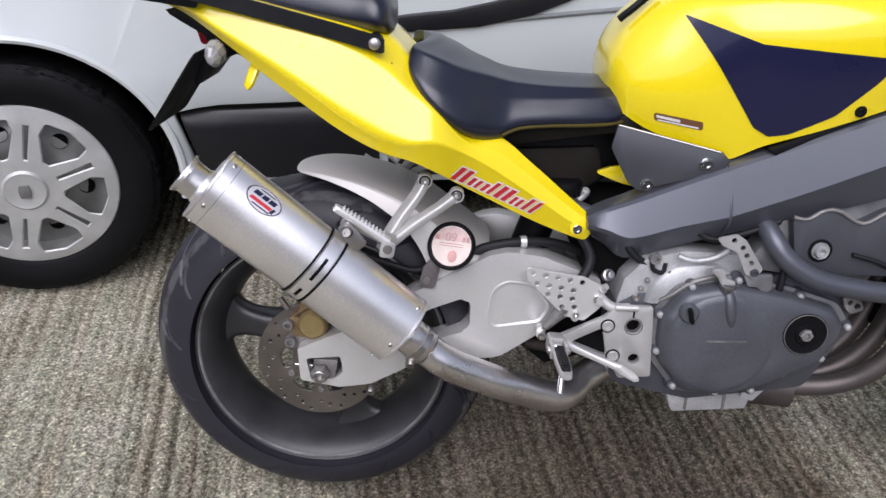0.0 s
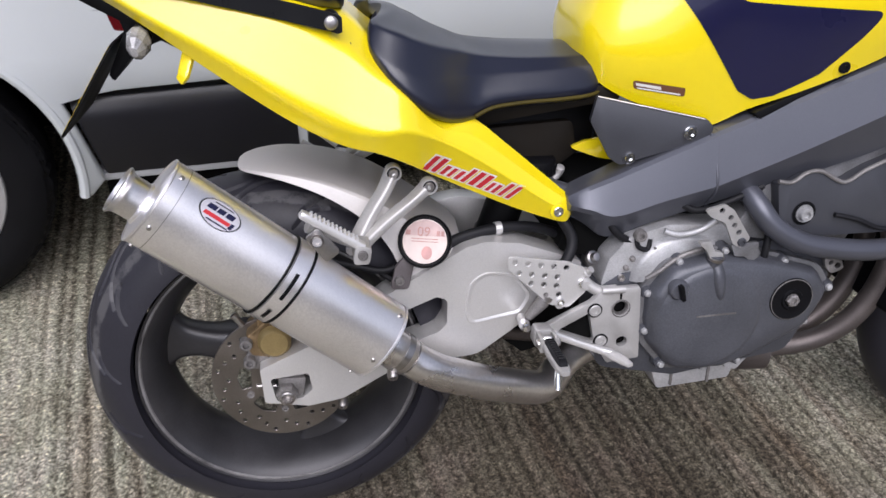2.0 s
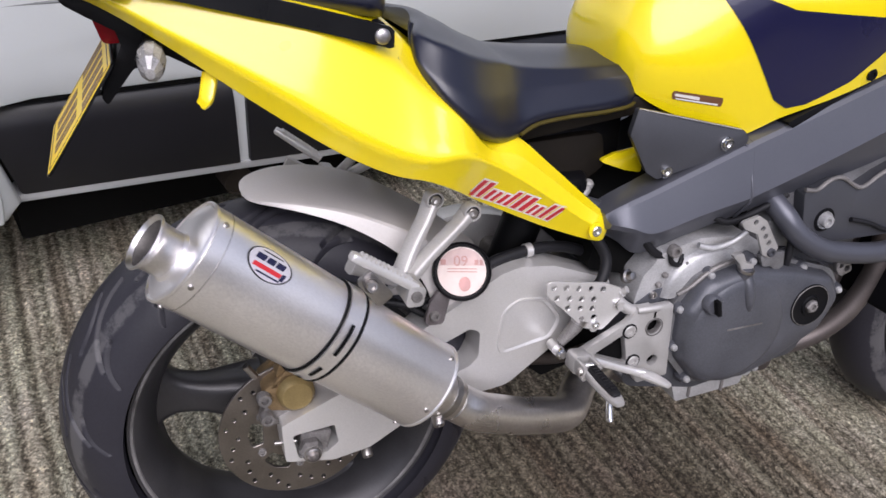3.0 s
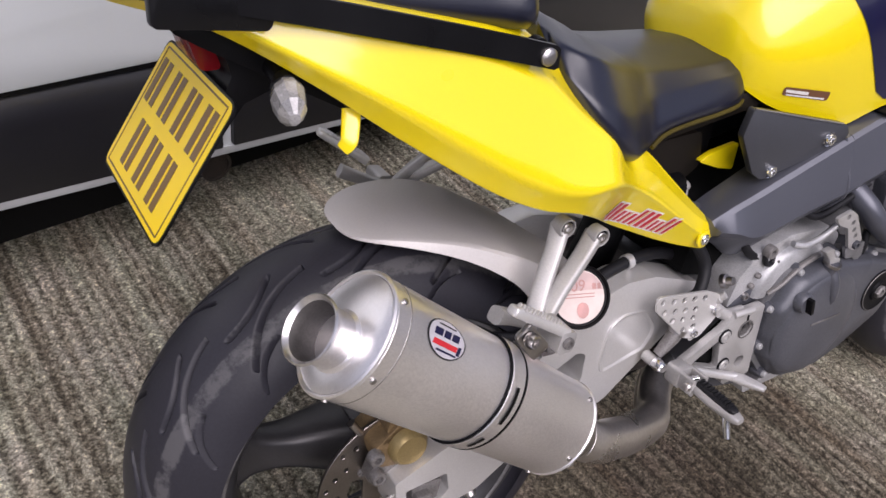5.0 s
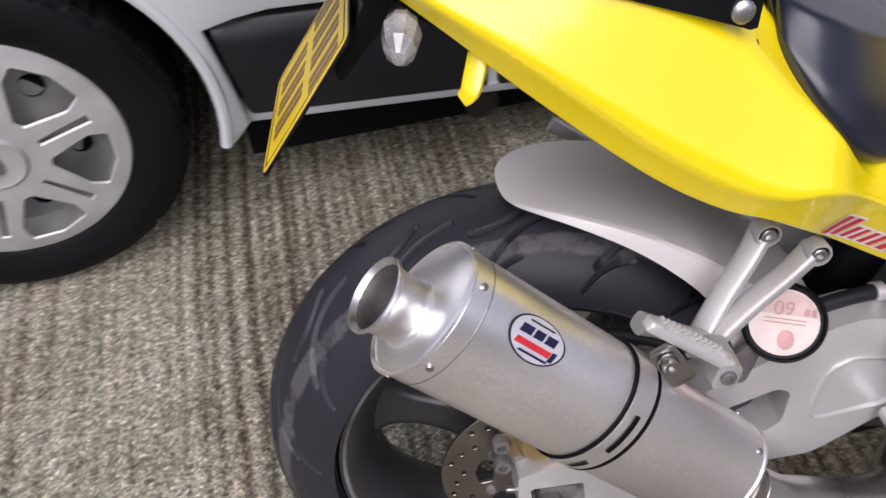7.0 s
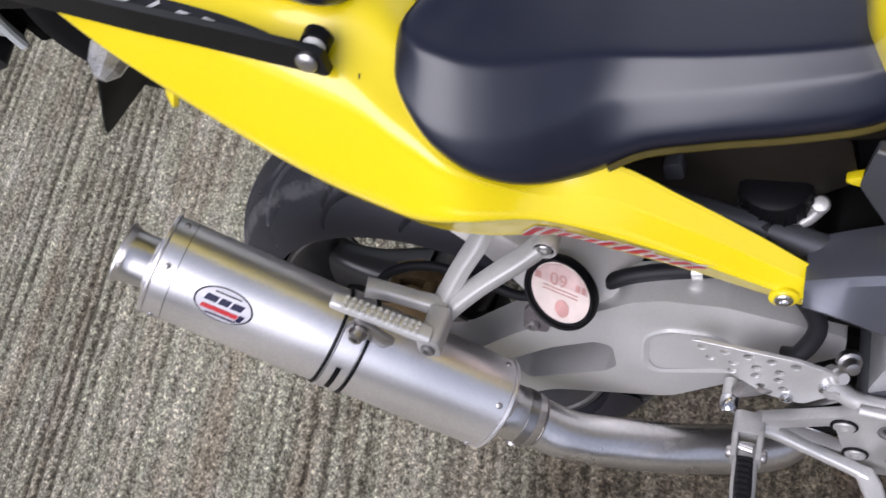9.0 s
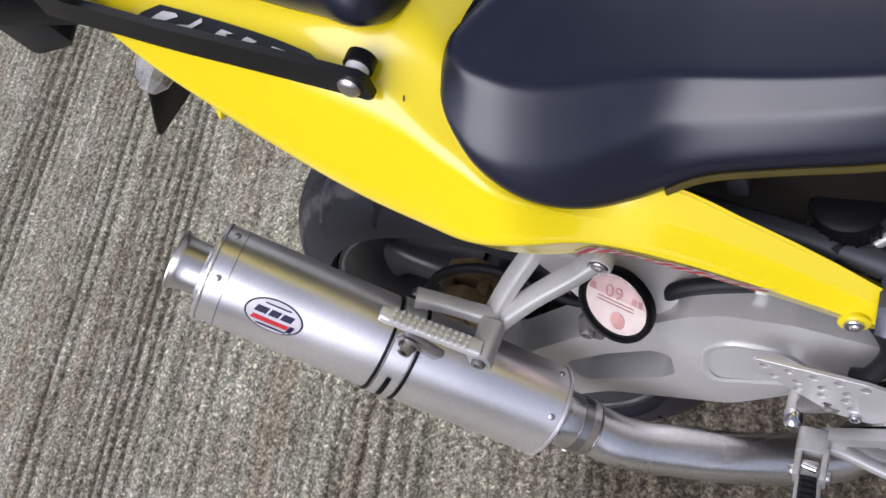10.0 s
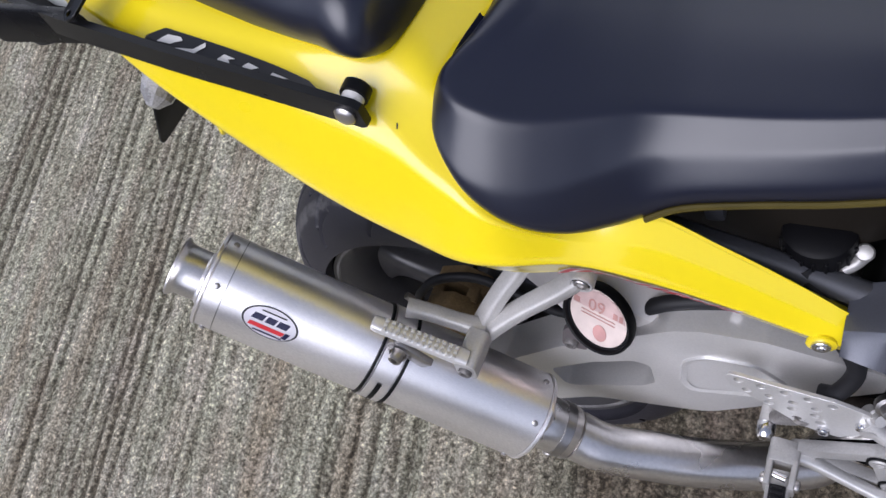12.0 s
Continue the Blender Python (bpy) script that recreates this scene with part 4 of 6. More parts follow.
# -- link pipe --
PIPE = [c1 - axis * 0.01, c1 + axis * 0.03, c1 + axis * 0.06, (0.212, -0.208, 0.372), (0.234, -0.203, 0.357), (0.262, -0.194, 0.342), (0.300, -0.182, 0.322), (0.345, -0.165, 0.300), (0.395, -0.143, 0.276), (0.424, -0.126, 0.266), (0.446, -0.104, 0.266), (0.474, -0.078, 0.280), (0.520, -0.060, 0.296), (0.60, -0.050, 0.300)]
pipe = part("link_pipe", tube(PIPE, 0.0275, 32, 6), PIPE_STEEL, bike, "bent stainless link pipe")
PM = along(c1 + axis * 0.010, axis)
part("pipe_collar", lathe([(0.0275, 0.0), (0.0303, 0.001), (0.0303, 0.040), (0.0290, 0.042), (0.0265, 0.042)], PM, 48), PIPE_STEEL, pipe)
part("collar_band", lathe([(0.0296, 0.022), (0.0311, 0.023), (0.0311, 0.033), (0.0296, 0.034)], PM, 48), STEEL_DULL, pipe)
part("weld_bead", lathe([(0.0262, 0.042), (0.0290, 0.044), (0.0262, 0.047)], PM, 48), STEEL_DULL, pipe)

# -- tail fairing --
TAIL = [
    (-0.330, (0.010, 0.925), (0.022, 0.928), (0.034, 0.938), (0.034, 0.952), (0.020, 0.962), (0.0, 0.964)),
    (-0.270, (0.020, 0.905), (0.060, 0.912), (0.080, 0.924), (0.074, 0.942), (0.050, 0.954), (0.0, 0.958)),
    (-0.200, (0.050, 0.888), (0.090, 0.893), (0.121, 0.905), (0.114, 0.930), (0.085, 0.940), (0.0, 0.945)),
    (-0.126, (0.090, 0.847), (0.142, 0.850), (0.151, 0.868), (0.138, 0.908), (0.105, 0.922), (0.0, 0.930)),
    (-0.056, (0.112, 0.798), (0.160, 0.801), (0.1695, 0.830), (0.150, 0.894), (0.112, 0.908), (0.0, 0.915)),
    (0.011, (0.122, 0.752), (0.173, 0.756), (0.1825, 0.790), (0.157, 0.880), (0.115, 0.896), (0.0, 0.902)),
    (0.061, (0.130, 0.722), (0.181, 0.726), (0.1890, 0.760), (0.161, 0.858), (0.116, 0.886), (0.0, 0.892)),
    (0.110, (0.134, 0.700), (0.184, 0.704), (0.1930, 0.736), (0.164, 0.832), (0.104, 0.874), (0.0, 0.882)),
    (0.150, (0.132, 0.690), (0.183, 0.695), (0.1985, 0.727), (0.174, 0.798), (0.120, 0.836), (0.0, 0.852)),
    (0.190, (0.108, 0.672), (0.168, 0.676), (0.1970, 0.7275), (0.182, 0.768), (0.140, 0.782), (0.03, 0.815)),
    (0.238, (0.105, 0.645), (0.1417, 0.6455), (0.1725, 0.7055), (0.161, 0.722), (0.144, 0.732), (0.110, 0.712)),
    (0.288, (0.105, 0.620), (0.1340, 0.6200), (0.1590, 0.6765), (0.144, 0.704), (0.126, 0.726), (0.112, 0.700)),
    (0.345, (0.104, 0.592), (0.1270, 0.5920), (0.1475, 0.6380), (0.135, 0.663), (0.120, 0.682), (0.110, 0.660)),
    (0.400, (0.106, 0.570), (0.1265, 0.5700), (0.1390, 0.6000), (0.129, 0.621), (0.116, 0.636), (0.106, 0.618)),
    (0.436, (0.108, 0.560), (0.1285, 0.5600), (0.1360, 0.5810), (0.127, 0.597), (0.116, 0.606), (0.104, 0.592)),
    (0.447, (0.114, 0.568), (0.126, 0.569), (0.132, 0.582), (0.125, 0.595), (0.116, 0.598), (0.109, 0.590)),
    (0.4515, (0.120, 0.580), (0.124, 0.580), (0.126, 0.584), (0.124, 0.588), (0.120, 0.589), (0.118, 0.587)),
]


def creased(x, prof):
    """A section whose flank swells behind and whose widest line and shoulder grow crisper towards the front."""
    soft = min(max((0.22 - x) / 0.10, 0), 1)
    k = 0.15 + 0.22 * soft
    p = [np.array(q) for q in prof]
    p[1][0] += (p[2][0] - 0.017 - p[1][0]) * 0.85 * soft
    mid = (p[2] + p[3]) / 2
    bow = mid + (np.array((p[2][0], p[2][1] + (p[3][1] - p[2][1]) * 0.55)) - mid) * soft * 0.2
    flank = [p[2] * (1 - t) ** 2 + bow * 2 * t * (1 - t) + p[3] * t * t for t in (0.25, 0.5, 0.75)]
    out = [p[0], p[1] + (p[0] - p[1]) * 0.12, p[1], p[1] + (p[2] - p[1]) * 0.18, p[2] + (p[1] - p[2]) * (k + 0.1 * soft), p[2], *flank, p[3], p[3] + (p[4] - p[3]) * k, p[4] + (p[3] - p[4]) * k, p[4], p[4] + (p[5] - p[4]) * k, p[5]]
    return [(x, -q[0], q[1]) for q in out]


g = [creased(x, prof) for x, *prof in TAIL]
dense = catmull(np.swapaxes(catmull(np.array(g), 90), 0, 1), 73)
# behind the seat the edges of the flank are softly rounded
ease = np.clip((0.20 - dense[1:-1, :, :1]) / 0.10, 0, 1) * 0.5
for _ in range(5):
    dense[1:-1] += ease * ((dense[2:] + dense[:-2]) / 2 - dense[1:-1])
right_side = sheet(dense)
left_side = mirrored(sheet(dense))
tmp = bpy.data.meshes.new("tmp")
left_side.to_mesh(tmp)
left_side.free()
right_side.from_mesh(tmp)
bpy.data.meshes.remove(tmp)
bmesh.ops.remove_doubles(right_side, verts=right_side.verts, dist=2e-4)
tail = part("tail_fairing", thicken(tidy(right_side), 0.003), YELLOW, bike, "glossy yellow tail fairing")
part("tail_under", plate(fillet([(-0.26, 0.905), (-0.15, 0.845), (0.0, 0.765), (0.10, 0.700), (0.28, 0.640), (0.28, 0.72), (0.10, 0.80), (-0.1, 0.87)], 0.01), -0.085, 0.085, bevel=0.01), BLACK, tail, "black undertray")
bolt(tail, (0.423, -0.1385, 0.5805), (0.1, -1, 0), 0.0080, 0.003, CHROME)
bolt(tail, (0.423, -0.1370, 0.5805), (0.1, -1, 0), 0.0125, 0.0015, YELLOW, "bolt_boss", socket=False)
# sponsor lettering stands as plain red bars with pale edges
L0, L1 = Vector((0.210, 0.662)), Vector((0.362, 0.593))
ux = (L1 - L0).normalized()
uz = Vector((-ux.y, ux.x))
bars = [(0.000, 0.0085, 0.003, 0.029), (0.0140, 0.0225, 0.003, 0.029), (0.0290, 0.0360, 0.003, 0.020), (0.0405, 0.0465, 0.003, 0.020), (0.0525, 0.0590, 0.003, 0.020), (0.0635, 0.0700, 0.003, 0.029), (0.0765, 0.0850, 0.003, 0.029), (0.0900, 0.0985, 0.003, 0.029), (0.1045, 0.1105, 0.003, 0.020), (0.1150, 0.1210, 0.003, 0.020), (0.1270, 0.1335, 0.003, 0.029), (0.1400, 0.1465, 0.003, 0.029)]


def slanted(s0, s1, h0, h1, grow=0.0):
    return [tuple(L0 + ux * (s + 0.35 * h) + uz * h) for s, h in ((s0 - grow, h0 - grow), (s1 + grow, h0 - grow), (s1 + grow, h1 + grow), (s0 - grow, h1 + grow))]


for s0, s1, h0, h1 in bars:
    part("lettering_edge", decal(slanted(s0, s1, h0, h1, 0.0022), tail, 0.0008, 0.012), WHITE, tail)
    part("lettering_bar", decal(slanted(s0, s1, h0, h1), tail, 0.0014, 0.012), RED, tail, "red sponsor lettering bar")
# model mark: black lozenge with pale strokes, on the shoulder under the grab bar
MM = Matrix.Rotation(radians(-90), 4, "X")
tuck = lambda x, y: (x * 0.84 - 0.006, -((y - 0.150) * 0.8 + 0.150 + 0.0005 - 0.016 * (x + 0.12) / 0.2))
moz = fillet([(-0.120, 0.136), (-0.096, 0.126), (-0.049, 0.136), (0.008, 0.149), (0.068, 0.162), (0.084, 0.172), (0.050, 0.171), (0.0, 0.164), (-0.060, 0.154), (-0.110, 0.144)], 0.006)
part("model_mark", decal([tuck(x, y) for x, y in moz], tail, 0.0014, 0.004, (0, 0, -1), -2.0, MM), BLACK_INK, tail, "black model mark with white strokes")
for strip_ in ([(-0.102, 0.140), (-0.090, 0.133), (-0.074, 0.135), (-0.070, 0.139), (-0.084, 0.143)], [(-0.078, 0.146), (-0.056, 0.147), (-0.044, 0.139), (-0.042, 0.144), (-0.056, 0.153), (-0.072, 0.151)], [(-0.030, 0.158), (-0.020, 0.150), (-0.006, 0.154), (-0.014, 0.155), (-0.010, 0.160)], [(0.000, 0.162), (0.008, 0.156), (0.020, 0.160), (0.014, 0.162), (0.012, 0.168)], [(0.030, 0.168), (0.034, 0.162), (0.050, 0.165)], [(0.056, 0.169), (0.076, 0.167), (0.078, 0.172), (0.062, 0.172)]):
    mx_, my_ = np.mean(strip_, 0)
    part("mark_stroke", decal([tuck(mx_ + (x - mx_) * 0.95, my_ + (y - my_) * 0.95) for x, y in strip_], tail, 0.0022, 0.004, (0, 0, -1), -2.0, MM), WHITE, tail)
for x, y in ((0.165, 0.142), (0.172, 0.168), (0.118, 0.150)):
    part("paint_chip", decal([(x, -y), (x + 0.001, -y), (x + 0.0014, -y - 0.003), (x + 0.0004, -y - 0.004)], tail, 0.0006, 0.012, (0, 0, -1), -2.0, MM), BLACK_INK, tail)
# yellow luggage hook under the edge
part("luggage_hook", tube([(-0.088, -0.128, 0.822), (-0.093, -0.137, 0.806), (-0.096, -0.141, 0.797), (-0.101, -0.139, 0.790)], [0.0090, 0.0085, 0.0080, 0.0065], 14, 5, square=0.5, tall=0.5), YELLOW, tail)

# -- grab bar of the top rack --
rack = holder("luggage_rack", bike)
path = [(0.108, -0.1650, 0.862), (0.060, -0.1635, 0.874), (0.0, -0.161, 0.888), (-0.060, -0.1585, 0.9015), (-0.120, -0.154, 0.9145), (-0.185, -0.149, 0.928), (-0.250, -0.138, 0.940), (-0.320, -0.108, 0.951), (-0.40, -0.05, 0.959), (-0.42, 0.0, 0.960)]
pts = spline(path, 6)
g = []
for i, p in enumerate(pts):
    t = (pts[min(i + 1, len(pts) - 1)] - pts[max(i - 1, 0)]).normalized()
    s = Vector((t.y, -t.x, 0)).normalized()
    hz = 0.0118 if i > 1 else (0.009 if i == 0 else 0.0120)
    g.append([tuple(p + s * a + Vector((0, 0, b))) for a, b in ((-0.004, -hz), (0.003, -hz), (0.004, -hz + 0.002), (0.004, hz - 0.002), (0.003, hz), (-0.004, hz))])
part("side_bar", sheet(g, close_u=True, cap=True), BLACK_SATIN, rack, "black flat steel bar")
part("far_side_bar", mirrored(sheet(g, close_u=True, cap=True)), BLACK_SATIN, rack)
for sgn in (-1, 1):
    bolt(rack, (0.094, sgn * 0.1685, 0.865), (0, sgn, 0), 0.0090, 0.005, STEEL_DULL, socket=False)
    part("spacer", lathe([(0.0, -0.001), (0.009, -0.001), (0.009, 0.010), (0, 0.010)], along((0.094, sgn * 0.161, 0.866), (0, -sgn, 0.1)), 20), WHITE, rack, "pale spacer")
    part("grommet", lathe([(0.0, 0.0), (0.0115, 0.0), (0.0115, 0.010), (0.0, 0.010)], along((0.094, sgn * 0.153, 0.867), (0, -sgn, 0.1)), 24), BLACK, rack)
    strap = plate(fillet([(0.0, -0.010), (0.060, -0.008), (0.060, 0.008), (0.0, 0.010), (-0.008, 0.0)], 0.006), -0.002, 0.002, holes=[circle(0.0, 0.0, 0.0032, 10)], bevel=0.0008, segs=1)
    strap.transform(Matrix(((0.38, 0.90, 0.20, -0.158), (sgn * -0.86, sgn * 0.42, 0, sgn * 0.150), (0.34, 0, 0.94, 0.938), (0, 0, 0, 1))) @ Matrix.Rotation(radians(-90), 4, "X"))
    bmesh.ops.recalc_face_normals(strap, faces=strap.faces)
    part("rear_strap", strap, BLACK_SATIN, rack, "flat black bracket with a bolt hole")
    part("corner_block", plate(fillet([(-0.262, 0.915), (-0.168, 0.903), (-0.160, 0.922), (-0.166, 0.936), (-0.262, 0.955)], 0.006), -0.004, 0.004, bevel=0.0015, m=Matrix.Translation((-0.21, sgn * 0.1505, 0)) @ Matrix.Rotation(radians(-9 * sgn), 4, "Z") @ Matrix.Translation((0.21, 0, 0))), BLACK_SATIN, rack)

# -- seats --
SEAT = [
    (0.121, 0.060, 0.858, 0.862, 0.868), (0.130, 0.100, 0.844, 0.856, 0.868), (0.144, 0.144, 0.822, 0.848, 0.866), (0.163, 0.171, 0.793, 0.834, 0.860), (0.187, 0.181, 0.770, 0.822, 0.853), (0.213, 0.180, 0.752, 0.808, 0.843), (0.241, 0.169, 0.738, 0.796, 0.834),
    (0.268, 0.152, 0.731, 0.788, 0.827), (0.292, 0.138, 0.732, 0.784, 0.821), (0.320, 0.130, 0.742, 0.782, 0.816), (0.370, 0.122, 0.746, 0.783, 0.812), (0.430, 0.112, 0.747, 0.785, 0.811), (0.480, 0.098, 0.750, 0.787, 0.811), (0.510, 0.070, 0.762, 0.790, 0.810)]
g = []
for x, w, ze, zm, zc in SEAT:
    b = min(max((x - 0.17) / 0.13, 0), 1)
    # a nearly level top, a sloping facet that widens towards the back, an upright side
    top = np.array((w * (0.78 - 0.08 * b), zc - 0.006 - 0.005 * b))
    low = np.array((w * (0.975 - 0.105 * b), (ze * 0.5 + zm * 0.5) * (1 - b) + zm * b))
    foot = np.array((w * 0.995, ze + 0.010))
    mid = np.array((0.0, zc))
    run = [foot + (low - foot) * 0.5, low, low + (top - low) * 0.16, low + (top - low) * 0.5, low + (top - low) * 0.84, top, top + (mid - top) * 0.14, top + (mid - top) * 0.5, mid]
    g.append([(x, -w * 0.80, ze - 0.012), (x, -w * 0.96, ze - 0.006), (x, -foot[0], foot[1])] + [(x, -q[0], q[1]) for q in run])
g = np.array(g)
# the back edge sweeps forward round the tail hump
g[..., 0] += 0.055 * np.clip(1 - (g[..., 1] / 0.12) ** 2, 0, 1) * np.clip((0.30 - g[..., 0]) / 0.16, 0, 1)
both = np.concatenate([g, (g * [1, -1, 1])[:, -2::-1]], 1)
dense = catmull(np.swapaxes(catmull(both, 80), 0, 1), 91)
for _ in range(9):
    dense[4:-4] += 0.5 * ((dense[5:-3] + dense[3:-5]) / 2 - dense[4:-4])
part("rider_seat", sheet(np.swapaxes(dense, 0, 1), cap=True), VINYL, bike, "smooth black vinyl rider seat")
pip = material("brown_piping", (0.060, 0.046, 0.008), 0.5, 0, 0.2, 30, spec=0.2)
seam = [(x, -w * 0.985, ze - 0.002) for x, w, ze, zm, zc in SEAT[8:]]
part("seat_piping", tube(seam, 0.0028, 8, 4), pip, bike, "thin brown edge piping of the seat")
PILL = [(-0.215, 0.050, 0.930, 0.955), (-0.20, 0.070, 0.926, 0.962), (-0.138, 0.086, 0.914, 0.964), (-0.039, 0.108, 0.900, 0.960), (0.023, 0.121, 0.894, 0.954), (0.060, 0.128, 0.891, 0.949), (0.088, 0.136, 0.889, 0.944), (0.104, 0.132, 0.887, 0.936), (0.113, 0.115, 0.886, 0.926), (0.118, 0.070, 0.886, 0.910)]
g = np.array([[(x, -w * 0.9, ze - 0.01), (x, -w, ze + 0.004), (x, -w * 0.96, ze + (zc - ze) * 0.55), (x, -w * 0.8, ze + (zc - ze) * 0.86), (x, -w * 0.45, zc - 0.001), (x, 0, zc)] for x, w, ze, zc in PILL])
both = np.concatenate([g, (g * [1, -1, 1])[:, -2::-1]], 1)
dense = catmull(np.swapaxes(catmull(both, 40), 0, 1), 45)
part("pillion_seat", sheet(np.swapaxes(dense, 0, 1), cap=True), VINYL, bike, "black vinyl pillion pad")

# -- fuel tank --
TANK = [
    (0.458, (0.030, 0.800), (0.040, 0.820), (0.038, 0.835), (0.025, 0.846), (0.0, 0.850)),
    (0.464, (0.062, 0.785), (0.076, 0.815), (0.072, 0.842), (0.048, 0.862), (0.0, 0.868)),
    (0.485, (0.092, 0.764), (0.107, 0.815), (0.092, 0.866), (0.066, 0.896), (0.0, 0.908)),
    (0.524, (0.106, 0.742), (0.126, 0.815), (0.111, 0.886), (0.082, 0.928), (0.0, 0.945)),
    (0.580, (0.116, 0.722), (0.143, 0.815), (0.136, 0.902), (0.103, 0.954), (0.0, 0.975)),
    (0.640, (0.128, 0.700), (0.158, 0.818), (0.168, 0.912), (0.120, 0.968), (0.0, 0.992)),
    (0.700, (0.150, 0.732), (0.176, 0.830), (0.182, 0.920), (0.130, 0.976), (0.0, 1.000)),
    (0.780, (0.168, 0.764), (0.190, 0.850), (0.192, 0.930), (0.135, 0.980), (0.0, 1.002)),
    (0.870, (0.172, 0.800), (0.192, 0.870), (0.190, 0.938), (0.130, 0.978), (0.0, 0.996)),
    (0.960, (0.160, 0.838), (0.178, 0.888), (0.172, 0.940), (0.110, 0.968), (0.0, 0.980)),
]
g = np.array([[(x, -p[0], p[1]) for p in prof] for x, *prof in TANK])
both = np.concatenate([g, (g * [1, -1, 1])[:, -2::-1]], 1)
dense = catmull(np.swapaxes(catmull(both, 60), 0, 1), 57)
tank = part("fuel_tank", sheet(np.swapaxes(dense, 0, 1), cap=True), YELLOW, bike, "glossy yellow fuel tank with a navy panel")
navy = fillet([(0.556, 0.921), (0.675, 0.760), (0.699, 0.747), (0.728, 0.753), (0.786, 0.786), (0.835, 0.840), (0.86, 0.875), (0.661, 0.887)], [0.002, 0.01, 0.01, 0.01, 0.02, 0.02, 0.01, 0.02])
part("navy_panel", decal(navy, tank, 0.0012, 0.015), NAVY, tank, "deep navy painted panel")
part("sticker", decal(fillet([(0.528, 0.772), (0.532, 0.759), (0.605, 0.748), (0.603, 0.762)], 0.004), tank, 0.0010, 0.012), material("bronze_sticker", (0.16, 0.07, 0.035), 0.4), tank, "small bronze sticker")
part("sticker_bar", decal([(0.533, 0.768), (0.534, 0.764), (0.570, 0.758), (0.569, 0.763)], tank, 0.0016, 0.012), WHITE, tank)
part("sticker_bar", decal([(0.536, 0.7612), (0.537, 0.759), (0.598, 0.7505), (0.598, 0.753)], tank, 0.0016, 0.012), WHITE, tank)
bolt(tank, (0.823, -0.176, 0.795), RIGHT, 0.009, 0.003, BLACK)
part("tank_hinge", tube([(0.470, -0.062, 0.905), (0.492, -0.066, 0.925), (0.52, -0.06, 0.95)], 0.006, 8, 4), BLACK, tank)
# yellow sliver and black skirt below the tank
part("lower_skirt", plate(fillet([(0.455, 0.659), (0.482, 0.669), (0.530, 0.676), (0.530, 0.636), (0.501, 0.642)], 0.004), -0.072, -0.064, bevel=0.002), YELLOW, tank)

# -- frame --
spar = holder("frame_spar", bike)
SP = [(0.438, 0.602, 0.590, 0.572), (0.470, 0.618, 0.582, 0.552), (0.510, 0.635, 0.572, 0.528), (0.580, 0.667, 0.595, 0.552), (0.6549, 0.7005, 0.617, 0.577)]
SP2 = [(0.655, 0.701, 0.617, 0.577), (0.760, 0.746, 0.662, 0.612), (0.875, 0.796, 0.716, 0.648), (1.000, 0.848, 0.775, 0.700), (1.10, 0.885, 0.82, 0.75)]


def spar_mesh(st, y0, k):
    g = []
    for x, zt, zr, zb in st:
        w = y0 - k * (x - 0.438)
        g.append([(x, -0.085, zb + 0.008), (x, -0.120, zb), (x, w + 0.034, zb + 0.001), (x, w + 0.004, zr - 0.004), (x, w, zr + 0.004), (x, w + 0.014, zt - 0.006), (x, w + 0.020, zt - 0.001), (x, w + 0.030, zt + 0.001), (x, -0.085, zt - 0.004)])
    return sheet(catmull(np.array(g), 24), close_u=True, cap=True)


for flip in (False, True):
    for nm, st in (("rear_casting", SP), ("main_beam", SP2)):
        bm = spar_mesh(st, -0.152, 0.10)
        part(nm, mirrored(bm) if flip else bm, SPAR, spar, "graphite painted aluminium beam", angle=22)
part("weld_seam", tube([(0.645, -0.152, 0.697), (0.653, -0.160, 0.67), (0.656, -0.1720, 0.622), (0.658, -0.158, 0.598), (0.658, -0.143, 0.580)], 0.0026, 8, 8), SPAR, spar)
part("bracket_plate", plate(fillet([(0.474, 0.750), (0.640, 0.717), (0.652, 0.704), (0.640, 0.688), (0.516, 0.647), (0.499, 0.658), (0.467, 0.713)], [0.004, 0.008, 0.01, 0.01, 0.01, 0.01, 0.01]), -0.006, 0.006, bevel=0.002, m=Matrix.Translation((0.56, -0.132, 0)) @ Matrix.Rotation(radians(-9), 4, "Z") @ Matrix.Translation((-0.56, 0, 0))), SPAR_DARK, spar, "dark triangular cover plate")
part("plate_edge", tube([(0.475, -0.124, 0.750), (0.56, -0.139, 0.733), (0.632, -0.150, 0.7185)], 0.0014, 8, 4), STEEL_DULL, spar)
bolt(spar, (0.529, -0.131, 0.659), RIGHT, 0.0085, 0.005, CHROME, washer=0.011)
bolt(spar, (0.614, -0.147, 0.698), RIGHT, 0.0085, 0.005, CHROME, washer=0.011)
part("beam_gap_cover", plate(fillet([(0.700, 0.728), (0.840, 0.790), (0.842, 0.776), (0.720, 0.715)], 0.003), -0.165, -0.120, bevel=0.002), BLACK, spar)
# dark box and hoses under the seat
part("under_seat_box", plate(fillet([(0.20, 0.68), (0.24, 0.735), (0.30, 0.75), (0.50, 0.77), (0.50, 0.66), (0.42, 0.60), (0.30, 0.63)], 0.01), -0.046, 0.098, bevel=0.006), BLACK, bike, "black under-seat box")
PAN = material("brown_seat_pan", (0.009, 0.007, 0.005), 0.6, 0, 0.3, 14, grain=0.1, spec=0.15)
part("seat_pan", plate(fillet([(0.285, 0.722), (0.33, 0.742), (0.52, 0.762), (0.52, 0.738), (0.40, 0.720), (0.31, 0.706)], 0.006), -0.094, 0.094, bevel=0.004), PAN, bike, "dull brown seat pan")
